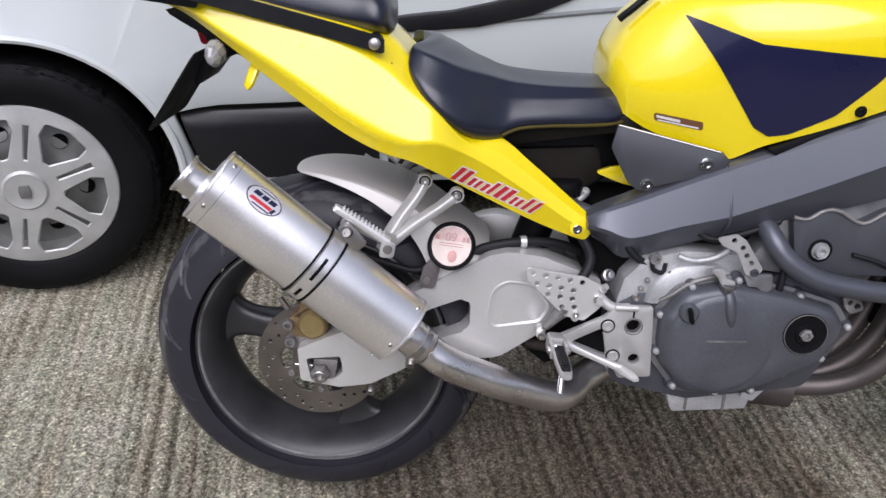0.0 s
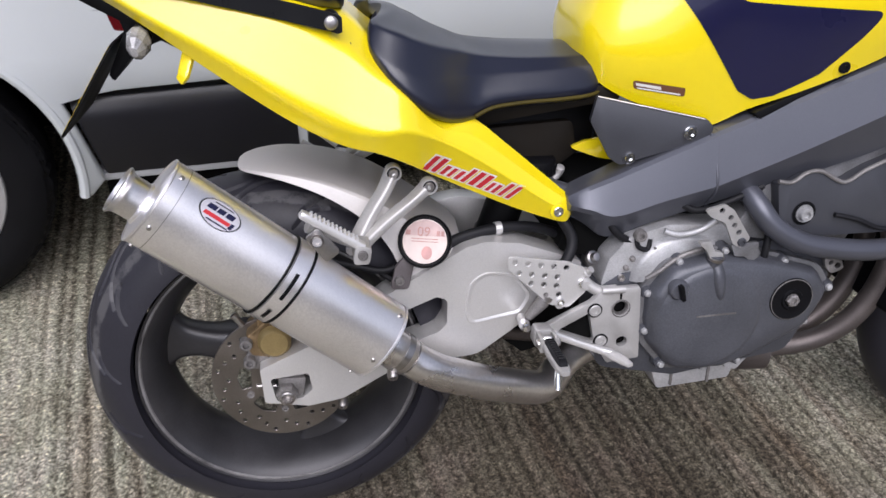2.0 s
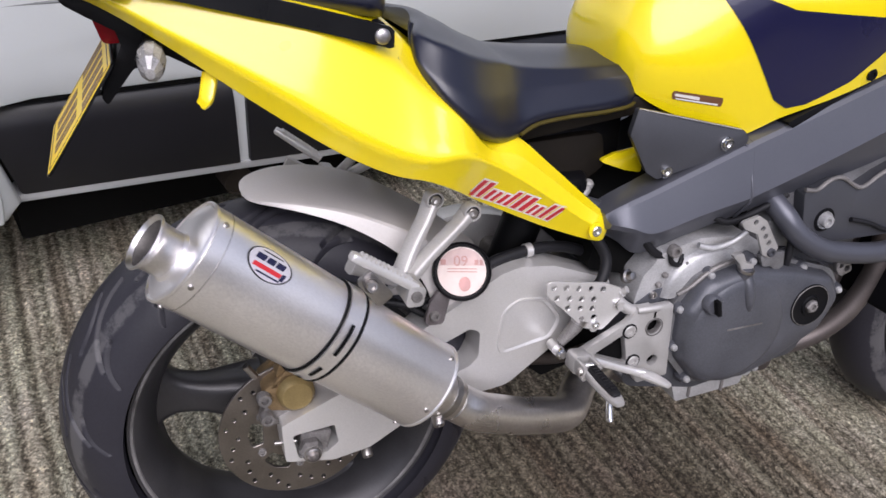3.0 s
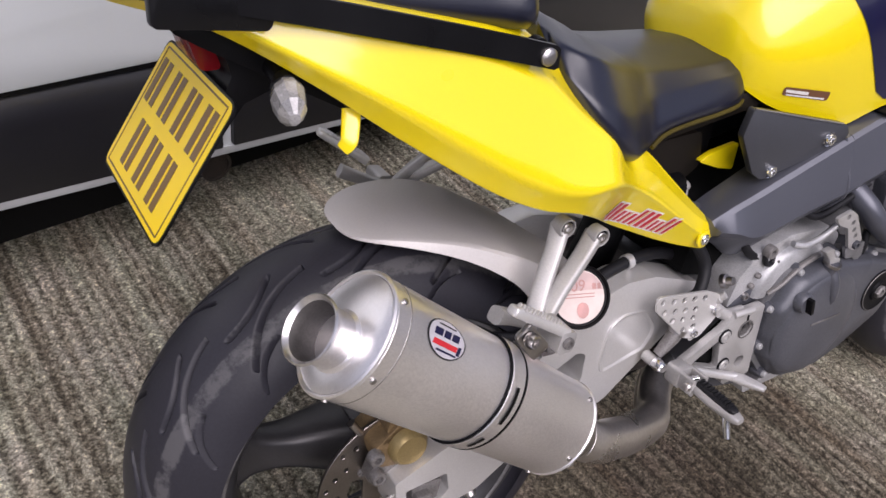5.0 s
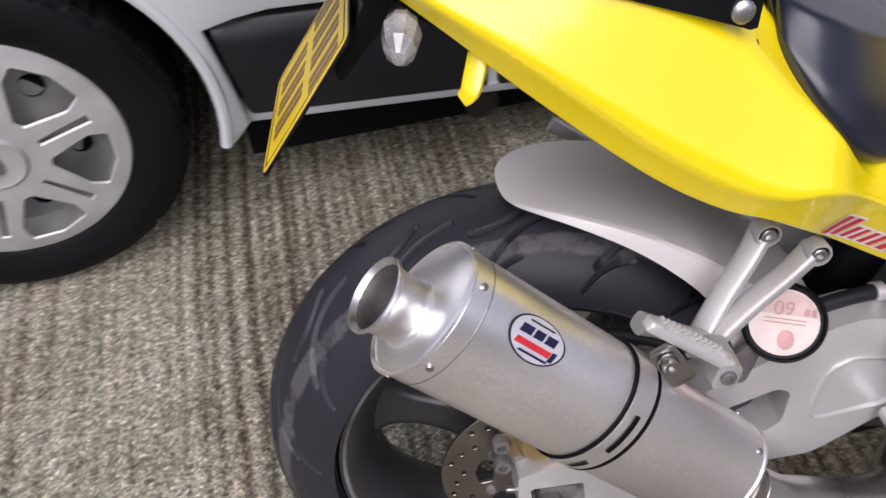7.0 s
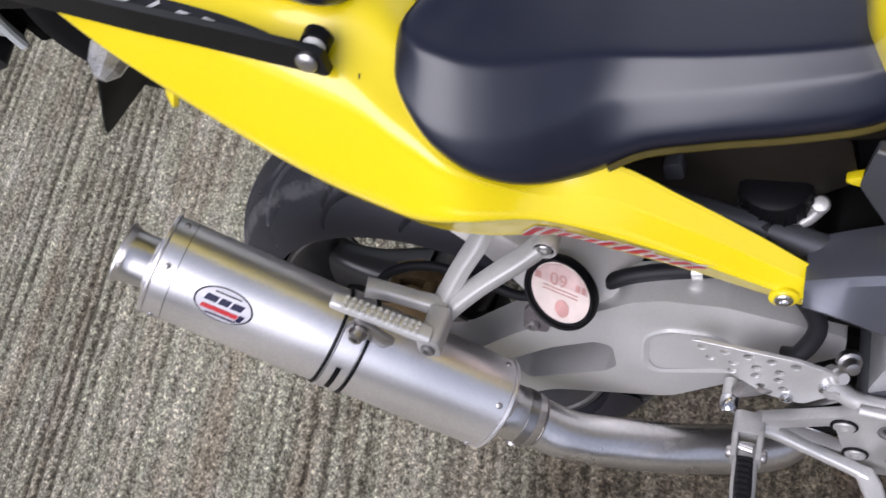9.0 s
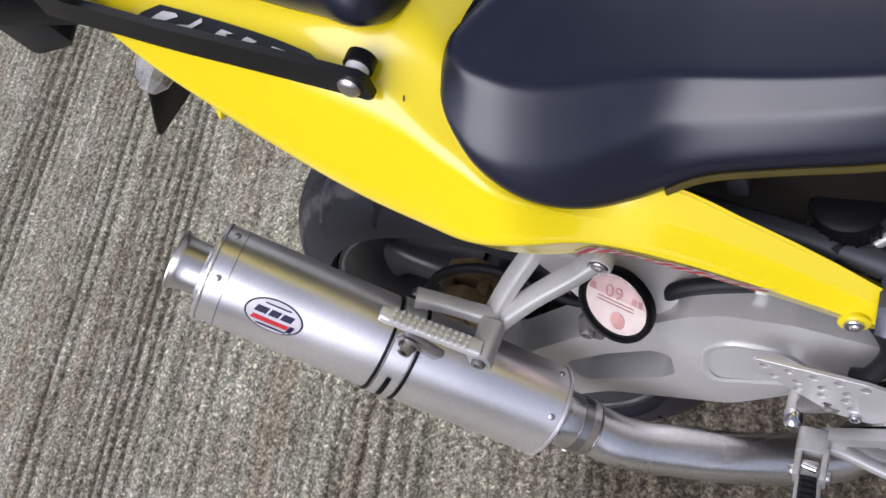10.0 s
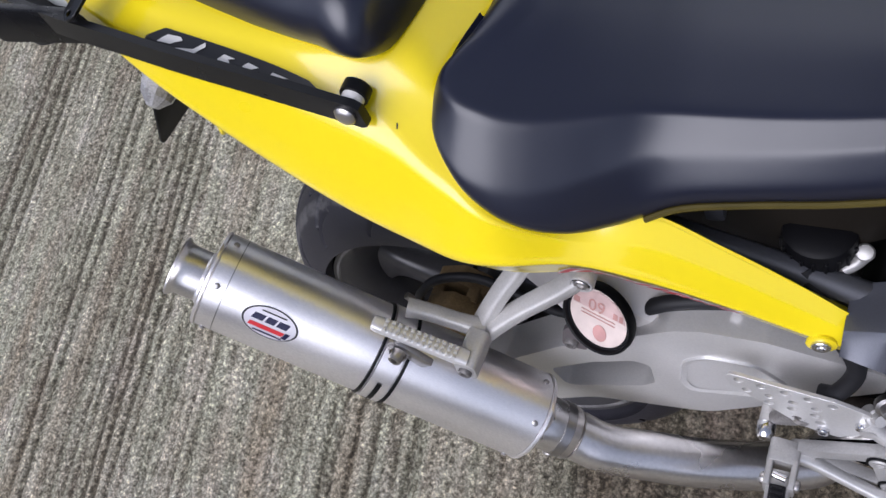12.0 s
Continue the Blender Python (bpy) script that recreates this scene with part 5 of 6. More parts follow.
part("subframe_rail", tube([(0.06, -0.10, 0.74), (0.20, -0.095, 0.69), (0.34, -0.090, 0.635), (0.46, -0.092, 0.592)], 0.012, 12, 4), SPAR_DARK, bike)
part("inner_tray", plate(fillet([(0.22, 0.660), (0.30, 0.690), (0.46, 0.700), (0.47, 0.650), (0.40, 0.600), (0.30, 0.615)], 0.012), -0.064, -0.046, bevel=0.004), PAN, bike)
part("loom_clip", plate(fillet([(0.318, 0.672), (0.334, 0.676), (0.336, 0.656), (0.320, 0.654)], 0.004), -0.078, -0.060, bevel=0.003), SPAR_DARK, bike)
RES = along((0.408, -0.060, 0.592), (0, -0.06, 1)) @ Matrix.Scale(0.92, 4)
res = part("fluid_reservoir", lathe([(0.0, 0.058), (0.026, 0.058), (0.0315, 0.054), (0.033, 0.046), (0.033, 0.030), (0.0305, 0.028), (0.029, 0.022), (0.029, 0.004), (0.024, 0.0), (0.0, 0.0)], RES, 40), BLACK, bike, "black fluid reservoir with a ribbed cap")
for k in range(20):
    a = 2 * math.pi * k / 20
    part("cap_rib", lathe([(0.0, 0.047), (0.0017, 0.046), (0.0017, 0.031), (0.0, 0.030)], RES @ Matrix.Translation((0.0332 * math.cos(a), 0.0332 * math.sin(a), 0)), 6), BLACK, res)
part("reservoir_ring", lathe([(0.0300, 0.016), (0.0325, 0.018), (0.0335, 0.023), (0.0325, 0.027), (0.0300, 0.028)], RES, 40), ALLOY_DIRTY, res, "dull metal clamp ring")
part("ring_arm", tube([(0.430, -0.080, 0.612), (0.438, -0.076, 0.617), (0.4435, -0.068, 0.620)], [0.0050, 0.0050, 0.0060], 12, 4, square=0.6), ALLOY_CAST, res, "pale mounting lug")
bolt(res, (0.4435, -0.069, 0.624), (0, -0.5, 0.85), 0.0080, 0.006, ALLOY_CAST, socket=False)
part("reservoir_hose", tube([(0.40, -0.09, 0.62), (0.43, -0.115, 0.57), (0.452, -0.128, 0.53), (0.44, -0.140, 0.498), (0.425, -0.140, 0.49)], 0.0085, 12, 5), RUBBER_HOSE, bike)
part("arm_hose", tube([(0.235, -0.112, 0.505), (0.275, -0.098, 0.527), (0.343, -0.088, 0.538), (0.40, -0.080, 0.534), (0.45, -0.07, 0.515)], 0.0085, 14, 5), RUBBER_HOSE, bike)
part("hose_clip", lathe([(0.0085, -0.005), (0.0105, -0.005), (0.0105, 0.005), (0.0085, 0.005)], along((0.3435, -0.088, 0.538), (1, 0.1, 0.05)), 16), ALLOY, bike)
# dark filler block, added to close the view through to the ground
part("linkage_filler", plate(fillet([(0.30, 0.41), (0.44, 0.45), (0.50, 0.42), (0.50, 0.33), (0.40, 0.30), (0.35, 0.34)], 0.01), -0.070, 0.070, bevel=0.005), UNDER_SHADE, bike, "dark filler block around the suspension linkage")
part("linkage_arm", tube([(0.36, -0.078, 0.345), (0.42, -0.078, 0.335), (0.48, -0.074, 0.340)], 0.010, 12, 4), RUST, bike)
part("shock_absorber", tube([(0.33, 0.0, 0.40), (0.40, 0.0, 0.62)], 0.032, 20, 3), BLACK, bike)
part("cable_loom", tube([(0.16, -0.10, 0.48), (0.19, -0.115, 0.468), (0.205, -0.112, 0.49), (0.225, -0.108, 0.51)], 0.006, 8, 5), RUBBER_HOSE, bike)
part("brake_hose", tube([(-0.028, -0.118, 0.446), (-0.020, -0.118, 0.474), (0.010, -0.108, 0.502), (0.060, -0.100, 0.508), (0.12, -0.106, 0.496), (0.17, -0.112, 0.490), (0.24, -0.110, 0.525)], 0.0058, 10, 5), RUBBER_HOSE, bike)

# -- pillion footrests --
def pillion_rest(flip):
    h = holder("pillion_footrest", bike)
    fx = mirrored if flip else (lambda b: b)
    part("hanger_arm", fx(tube([(0.174, -0.134, 0.654), (0.161, -0.144, 0.630), (0.138, -0.160, 0.600), (0.116, -0.178, 0.566), (0.112, -0.190, 0.558)], [0.0118, 0.0108, 0.0106, 0.0115, 0.0105], 20, 5, square=0.5, tall=0.66)), ALLOY_CAST, h, "cast alloy footrest hanger")
    part("hanger_arm", fx(tube([(0.225, -0.138, 0.633), (0.201, -0.149, 0.615), (0.160, -0.166, 0.590), (0.126, -0.182, 0.566), (0.116, -0.195, 0.560)], [0.0118, 0.0108, 0.0106, 0.0115, 0.0105], 20, 5, square=0.5, tall=0.66)), ALLOY_CAST, h)
    part("hanger_lug", fx(tube([(0.122, -0.184, 0.566), (0.095, -0.187, 0.579), (0.070, -0.190, 0.592), (0.050, -0.194, 0.602)], [0.010, 0.0085, 0.0085, 0.0095], 16, 4, square=0.6)), ALLOY_CAST, h)
    part("clevis", fx(plate(fillet([(0.108, 0.556), (0.130, 0.556), (0.134, 0.580), (0.112, 0.584)], 0.006), -0.233, -0.192, bevel=0.004)), ALLOY_CAST, h)
    for at in ((0.174, -0.143, 0.654), (0.225, -0.147, 0.633)):
        a = (at[0], -at[1], at[2]) if flip else at
        d = (0, 1, 0) if flip else RIGHT
        part("hanger_boss", lathe([(0.0118, -0.012), (0.0122, 0.002), (0.0112, 0.0045), (0.0096, 0.0045), (0.0090, 0.001), (0.0, 0.001)], along(a, d), 28), ALLOY_CAST, h)
        part("bolt_recess", lathe([(0.0070, 0.0016), (0.0092, 0.0016)], along(a, d), 24), BLACK, h)
        bolt(h, (a[0], a[1] + d[1] * 0.002, a[2]), d, 0.0070, 0.0032, STEEL_DULL)
    p0, p1 = (Vector((0.118, -0.246, 0.584)), Vector((0.048, -0.264, 0.634))) if flip else (Vector((0.122, -0.224, 0.579)), Vector((0.041, -0.231, 0.634)))
    peg = fx(tube([p0, p0.lerp(p1, 0.5), p0.lerp(p1, 0.93), p1], [0.0085, 0.0080, 0.0078, 0.0050], 14, 6, square=0.5, tall=0.75))
    p = part("footrest_peg", peg, ALLOY, h, "ribbed alloy peg")
    w = (p1 - p0).normalized()
    sd = Vector((0, 1, 0))
    up = w.cross(sd).normalized()
    up = -up if up.z < 0 else up
    bm = bmesh.new()
    for i in range(12):
        for k in (-1, 0, 1):
            c = p0.lerp(p1, 0.14 + i * 0.066) + sd * k * 0.0050 + up * 0.0052
            base = [bm.verts.new(c + w * a * 0.0021 + sd * b * 0.0021) for a, b in ((-1, -1), (1, -1), (1, 1), (-1, 1))]
            top = [bm.verts.new(c + w * a * 0.0010 + sd * b * 0.0010 + up * 0.0036) for a, b in ((-1, -1), (1, -1), (1, 1), (-1, 1))]
            bm.faces.new(top)
            for q in range(4):
                bm.faces.new((base[q - 1], base[q], top[q], top[q - 1]))
    bmesh.ops.recalc_face_normals(bm, faces=bm.faces)
    part("peg_tread", fx(bm), ALLOY, p, "knurled tread")
    a = (0.121, 0.2335, 0.570) if flip else (0.121, -0.2335, 0.570)
    bolt(h, a, (0, 1, 0) if flip else RIGHT, 0.007, 0.004, ALLOY_DIRTY)
    return h


pillion_rest(False)
pillion_rest(True)

# -- tax disc holder --
disc = holder("tax_disc_holder", bike)
DM = along((0.2215, -0.1335, 0.5420), (-0.258, -0.857, 0.447))
part("holder_rim", lathe([(0.030, -0.004), (0.0392, -0.004), (0.0402, 0.0), (0.0402, 0.006), (0.0388, 0.009), (0.0370, 0.008), (0.0362, 0.004), (0.030, 0.003)], DM, 56), BLACK, disc, "black disc holder")
paper = part("paper_disc", lathe([(0.0, 0.0035), (0.0366, 0.0035), (0.0366, 0.0)], DM, 48), PAPER, disc, "faded pink tax disc")
up = DM.to_3x3().inverted() @ Vector((0, 0, 1))
ang = math.atan2(up.y, up.x) - math.pi / 2
PMX = DM @ Matrix.Rotation(ang, 4, "Z") @ Matrix.Rotation(radians(-90), 4, "X")


def disc_mark(pts, mat, name="print_bar"):
    bm = plate(pts, -0.0042, -0.0040)
    bm.transform(PMX)
    return part(name, bm, mat, paper)


disc_mark([(-0.031, 0.008), (0.031, 0.008), (0.028, 0.017), (0.018, 0.027), (0.0, 0.0325), (-0.018, 0.027), (-0.028, 0.017)], material("pale_pink_print", (0.50, 0.36, 0.34), 0.5, 0, 0.15, 60), "print_field")
for x0, x1 in ((-0.029, -0.022), (0.017, 0.022), (0.024, 0.028)):
    bm = plate([(x0, 0.009), (x1, 0.009), (x1, 0.016), (x0, 0.016)], -0.0046, -0.0044)
    bm.transform(PMX)
    part("print_bar", bm, PINK, paper)
txt = bpy.data.curves.new("expiry_digits", "FONT")
txt.body, txt.size, txt.align_x = "09", 0.020, "CENTER"
tob = bpy.data.objects.new("expiry_digits", txt)
scene.collection.objects.link(tob)
dg = bpy.context.evaluated_depsgraph_get()
tme = bpy.data.meshes.new_from_object(tob.evaluated_get(dg))
bpy.data.objects.remove(tob)
bm = bmesh.new()
bm.from_mesh(tme)
bm.transform(PMX @ Matrix.Translation((-0.002, -0.0050, 0.0075)) @ Matrix.Rotation(radians(90), 4, "X"))
part("expiry_digits", bm, PINK, paper, "pink expiry digits")
disc_mark(circle(0.004, -0.017, 0.008, 20, 0.010), material("red_stamp", (0.50, 0.27, 0.25), 0.5, 0, 0.2, 60), "stamp")
for zz in (0.003, -0.001):
    disc_mark([(-0.02, zz), (0.02, zz), (0.02, zz + 0.0012), (-0.02, zz + 0.0012)], PINK)
part("holder_tab", plate(fillet([(0.168, 0.470), (0.196, 0.468), (0.205, 0.512), (0.190, 0.522), (0.176, 0.505)], 0.008), -0.140, -0.133, bevel=0.001), material("grey_brown_plastic", (0.10, 0.088, 0.09), 0.5, 0, 0.2, 30, grain=0.1), disc)
bolt(disc, (0.182, -0.141, 0.484), RIGHT, 0.0075, 0.005, ALLOY_DIRTY)

# -- footrest hanger, heel plate, pedal --
hang = holder("footrest_hanger", bike)
h1, h2 = circle(0.527, 0.424, 0.013, 20), circle(0.534, 0.364, 0.0095, 18)
tri = fillet([(0.424, 0.392), (0.476, 0.420), (0.488, 0.366)], 0.004)
part("hanger_plate", plate(fillet([(0.496, 0.458), (0.556, 0.459), (0.566, 0.332), (0.512, 0.327), (0.500, 0.347), (0.404, 0.386), (0.404, 0.400), (0.478, 0.438)], [0.004, 0.004, 0.004, 0.006, 0.01, 0.008, 0.008, 0.01]), -0.168, -0.156, holes=[h1, h2, tri], bevel=0.0018), ALLOY_CAST, hang, "cast alloy footrest hanger plate")
part("pivot_recess", lathe([(0.0098, -0.006), (0.011, 0.0), (0.0150, 0.0005), (0.0155, 0.0030), (0.0135, 0.0035)], along((0.527, -0.166, 0.424), RIGHT), 28), ALLOY_DIRTY, hang)
# black sheet behind the openings, painted in as their shade
part("cavity_shade", plate([(0.50, 0.335), (0.56, 0.338), (0.553, 0.452), (0.50, 0.452), (0.47, 0.425), (0.42, 0.394), (0.42, 0.390), (0.49, 0.362)], -0.153, -0.149), UNDER_SHADE, hang)
for at in ((0.484, -0.168, 0.424), (0.498, -0.168, 0.369)):
    part("bolt_ring", lathe([(0.0100, 0.0), (0.0120, 0.0), (0.0122, 0.0015), (0.0115, 0.0022), (0.0100, 0.0022)], along(at, RIGHT), 28), BLACK, hang)
    bolt(hang, at, RIGHT, 0.0098, 0.004, ALLOY_CAST)
heel_out = fillet([(0.344, 0.518), (0.440, 0.503), (0.470, 0.490), (0.474, 0.452), (0.446, 0.424), (0.414, 0.432), (0.347, 0.495)], [0.008, 0.01, 0.012, 0.012, 0.012, 0.012, 0.008])
dots = [circle(0.356 + 0.0205 * i, 0.507 - 0.0035 * i, 0.0046, 12) for i in range(5)] + [circle(0.363 + 0.0205 * i, 0.489 - 0.0035 * i, 0.0046, 12) for i in range(4)] + [circle(0.383 + 0.0205 * i, 0.4705 - 0.0035 * i, 0.0046, 12) for i in range(3)] + [circle(0.408 + 0.0205 * i, 0.4485, 0.0046, 12) for i in range(2)]
part("heel_plate", plate(heel_out, -0.153, -0.149, holes=dots, bevel=0.0008, segs=1), ALLOY, hang, "drilled alloy heel plate")
bolt(hang, (0.432, -0.153, 0.436), RIGHT, 0.006, 0.005, CHROME)
bolt(hang, (0.464, -0.153, 0.466), RIGHT, 0.006, 0.005, CHROME)
part("plate_stay", tube([(0.466, -0.150, 0.470), (0.49, -0.155, 0.452), (0.52, -0.158, 0.452)], 0.009, 10, 4), ALLOY_CAST, hang)
part("clamp_slot", plate([(0.5235, 0.440), (0.5265, 0.440), (0.5265, 0.4595), (0.5235, 0.4595)], -0.1690, -0.1680), UNDER_SHADE, hang)
part("pinch_bolt", tube([(0.494, -0.166, 0.456), (0.512, -0.168, 0.457), (0.530, -0.168, 0.457)], 0.0058, 12, 2), ALLOY_CAST, hang)
for at in ((0.432, -0.1525, 0.4300), (0.470, -0.160, 0.463)):
    part("spacer", lathe([(0.0, -0.008), (0.0075, -0.008), (0.0075, 0.0), (0.0, 0.0)], along(at, RIGHT), 16), ALLOY_CAST, hang)
part("master_clip", lathe([(0.0115, -0.004), (0.0130, -0.004), (0.0130, 0.004), (0.0115, 0.004)], along((0.412, -0.142, 0.440), (0.4, 0, 1)), 20), STEEL_DULL, hang)
part("brake_master", tube([(0.385, -0.140, 0.405), (0.405, -0.142, 0.430), (0.42, -0.142, 0.452)], [0.007, 0.011, 0.011], 12, 4), ALLOY_DIRTY, hang)
part("clevis", plate(fillet([(0.384, 0.376), (0.414, 0.376), (0.416, 0.404), (0.386, 0.406)], 0.007), -0.184, -0.160, bevel=0.004), ALLOY_CAST, hang, "forged footpeg clevis")
for x in (0.3895, 0.4125):
    part("clevis_cheek", plate(fillet([(x - 0.003, 0.380), (x + 0.003, 0.380), (x + 0.003, 0.404), (x - 0.003, 0.404)], 0.002), -0.209, -0.178, bevel=0.0015), ALLOY_CAST, hang)
    bolt(hang, (x + (0.003 if x > 0.4 else -0.003), -0.201, 0.392), (1 if x > 0.4 else -1, 0, 0), 0.0065, 0.005, STEEL_DULL, socket=False)
part("ball_joint", lathe([(0.0, 0.0115), (0.006, 0.011), (0.0095, 0.006), (0.0095, -0.006), (0.0, -0.006)], along((0.3785, -0.151, 0.3965), RIGHT), 20), CHROME, hang, "bright domed pivot bolt")
part("joint_collar", lathe([(0.0, 0.003), (0.0075, 0.003), (0.0085, 0.0), (0.0085, -0.02), (0.0, -0.02)], along((0.3785, -0.145, 0.3965), RIGHT), 20), ALLOY_CAST, hang)
fp = part("footpeg", tube([(0.400, -0.190, 0.392), (0.4005, -0.204, 0.391), (0.402, -0.235, 0.388), (0.4035, -0.268, 0.386), (0.4040, -0.281, 0.386)], [0.0090, 0.0115, 0.0120, 0.0105, 0.0060], 20, 6, square=0.6, tall=0.62), ALLOY_CAST, hang, "alloy footpeg with a rubber pad")
part("peg_pad", tube([(0.4005, -0.207, 0.397), (0.402, -0.236, 0.3945), (0.4035, -0.264, 0.3925), (0.4038, -0.271, 0.392)], [0.0078, 0.0086, 0.0078, 0.0050], 16, 5, square=0.6, tall=0.75), RUBBER_HOSE, fp, "ribbed black rubber pad")
for k in range(10):
    y = -0.2105 - 0.0056 * k
    part("pad_rib", plate(fillet([(-0.0062, -0.0015), (0.0062, -0.0015), (0.0052, 0.0024), (-0.0052, 0.0024)], 0.001), -0.0014, 0.0014, m=Matrix.Translation((0.4008 - (y + 0.21) * 0.045, y, 0.4028 + (y + 0.21) * 0.080))), RUBBER_HOSE, fp)
part("peg_spring", tube([(0.394, -0.196, 0.397), (0.407, -0.199, 0.398)], 0.0042, 12, 2), CHROME, fp)
part("peg_pivot", tube([(0.384, -0.201, 0.392), (0.418, -0.201, 0.392)], 0.0038, 12, 2), CHROME, fp)
part("peg_feeler", tube([(0.3985, -0.262, 0.386), (0.3970, -0.267, 0.372), (0.3957, -0.274, 0.356)], 0.0052, 12, 3), CHROME, fp)
ped = part("brake_pedal", tube([(0.402, -0.170, 0.393), (0.423, -0.1685, 0.386), (0.465, -0.1745, 0.3695), (0.497, -0.179, 0.3575), (0.5113, -0.1825, 0.3530)], [0.0095, 0.0075, 0.0062, 0.0066, 0.0080], 16, 5, square=0.55, tall=0.9), ALLOY, hang, "alloy brake pedal")
part("pedal_tip", tube([(0.5075, -0.1790, 0.3535), (0.5150, -0.1940, 0.3540), (0.5215, -0.2120, 0.3552), (0.5262, -0.2270, 0.3562)], [0.0085, 0.0100, 0.0085, 0.0052], 16, 5, square=0.5, tall=0.55), ALLOY, ped)

# -- engine --
eng = holder("engine", bike)
part("crankcase", plate(fillet([(0.50, 0.31), (0.49, 0.45), (0.53, 0.475), (0.70, 0.495), (0.80, 0.53), (0.885, 0.50), (0.895, 0.42), (0.84, 0.31), (0.64, 0.28)], 0.03), -0.148, 0.150, bevel=0.010), ENGINE, eng, "grimy cast crankcase")
part("oil_pan", plate(fillet([(0.600, 0.31), (0.80, 0.345), (0.790, 0.318), (0.762, 0.298), (0.752, 0.256), (0.622, 0.246), (0.612, 0.275)], 0.008), -0.135, 0.10, bevel=0.006), CRANKCASE, eng, "pale alloy oil pan")
for x in (0.645, 0.712):
    part("pan_fin", plate(fillet([(x - 0.002, 0.30), (x + 0.002, 0.30), (x + 0.002, 0.252), (x - 0.002, 0.252)], 0.001), -0.139, -0.126, bevel=0.001), ALLOY_DIRTY, eng)
part("sensor_boss", plate(fillet([(0.735, 0.28), (0.750, 0.325), (0.815, 0.350), (0.820, 0.332), (0.775, 0.295), (0.760, 0.275)], 0.008), -0.142, -0.128, bevel=0.003), CRANKCASE, eng)
part("cylinder_block", plate(fillet([(0.70, 0.53), (0.90, 0.50), (1.02, 0.70), (0.84, 0.75)], 0.02), -0.150, 0.150, bevel=0.008), CRANKCASE_DARK, eng)
cov_out = fillet([(0.558, 0.400), (0.557, 0.452), (0.592, 0.500), (0.670, 0.518), (0.775, 0.502), (0.862, 0.476), (0.888, 0.436), (0.856, 0.374), (0.762, 0.322), (0.700, 0.300), (0.612, 0.304), (0.566, 0.358)], [0.03, 0.03, 0.04, 0.03, 0.03, 0.04, 0.03, 0.04, 0.03, 0.03, 0.03, 0.03])
part("clutch_flange", plate(cov_out, -0.163, -0.145, bevel=0.003), CRANKCASE_DARK, eng)
cx, cz = 0.712, 0.410
g = []
for k, y in ((0.945, -0.158), (0.935, -0.168), (0.915, -0.178), (0.88, -0.185), (0.83, -0.189), (0.5, -0.190), (0.02, -0.190)):
    g.append([(cx + (x - cx) * k, y, cz + (z - cz) * k) for x, z in cov_out])
cover = part("clutch_cover", sheet(np.array(g), close_u=True), ENGINE, eng, "matt dark grey clutch cover")
dome = lathe([(0.093, -0.005), (0.088, 0.0000), (0.078, 0.0030), (0.058, 0.005), (0.03, 0.006), (0.0, 0.0062)], along((0.668, -0.1895, 0.405), RIGHT), 60)
part("cover_dome", dome, ENGINE, cover)
cap = part("inspection_cap", lathe([(0.037, -0.003), (0.037, 0.0015), (0.0345, 0.003), (0.031, 0.0018), (0.018, 0.0018), (0.0165, 0.0045), (0.012, 0.0045), (0.011, 0.001), (0, 0.001)], along((0.804, -0.1895, 0.430), RIGHT), 48), BLACK, cover, "round black inspection cap")
part("cap_line", lathe([(0.0345, 0.0030), (0.0355, 0.0030), (0.0360, 0.0022)], along((0.804, -0.1896, 0.430), RIGHT), 48), ALLOY_DIRTY, cap)
part("cap_hex", lathe([(0.011, 0.0), (0.011, 0.007), (0.009, 0.009), (0.0055, 0.009), (0.005, 0.004), (0, 0.004)], along((0.804, -0.1905, 0.430), RIGHT), 6), ALLOY_DIRTY, cap, angle=20)
part("filler_boss", lathe([(0.016, -0.01), (0.016, 0.012), (0.013, 0.016), (0.0, 0.016)], along((0.607, -0.184, 0.463), RIGHT), 28), ENGINE, cover)
part("filler_grip", plate(fillet([(-0.003, -0.013), (0.003, -0.013), (0.003, 0.013), (-0.003, 0.013)], 0.001), -0.010, 0.0, bevel=0.001, m=Matrix.Translation((0.607, -0.200, 0.463)) @ Matrix.Rotation(radians(-15), 4, "Y")), BLACK, cover)
part("post_ridge", tube([(0.668, -0.176, 0.500), (0.672, -0.188, 0.478), (0.676, -0.1925, 0.455), (0.680, -0.190, 0.436)], [0.013, 0.011, 0.008, 0.003], 14, 4), ENGINE, cover)
part("maker_mark", plate([(0.642, 0.413), (0.708, 0.415), (0.708, 0.4175), (0.642, 0.4155)], -0.1972, -0.1955), ALLOY_DIRTY, cover)
for x, z in ((0.568, 0.448), (0.570, 0.381), (0.606, 0.316), (0.680, 0.307), (0.741, 0.312), (0.788, 0.345), (0.849, 0.377), (0.882, 0.436), (0.793, 0.489), (0.737, 0.503), (0.688, 0.513), (0.614, 0.499)):
    part("bolt_boss", lathe([(0.0, 0.006), (0.0085, 0.006), (0.0105, 0.0), (0.0105, -0.012)], along((x, -0.163, z), RIGHT), 18), ENGINE, eng)
    bolt(eng, (x, -0.169, z), RIGHT, 0.0058, 0.006, CRANKCASE, socket=False)
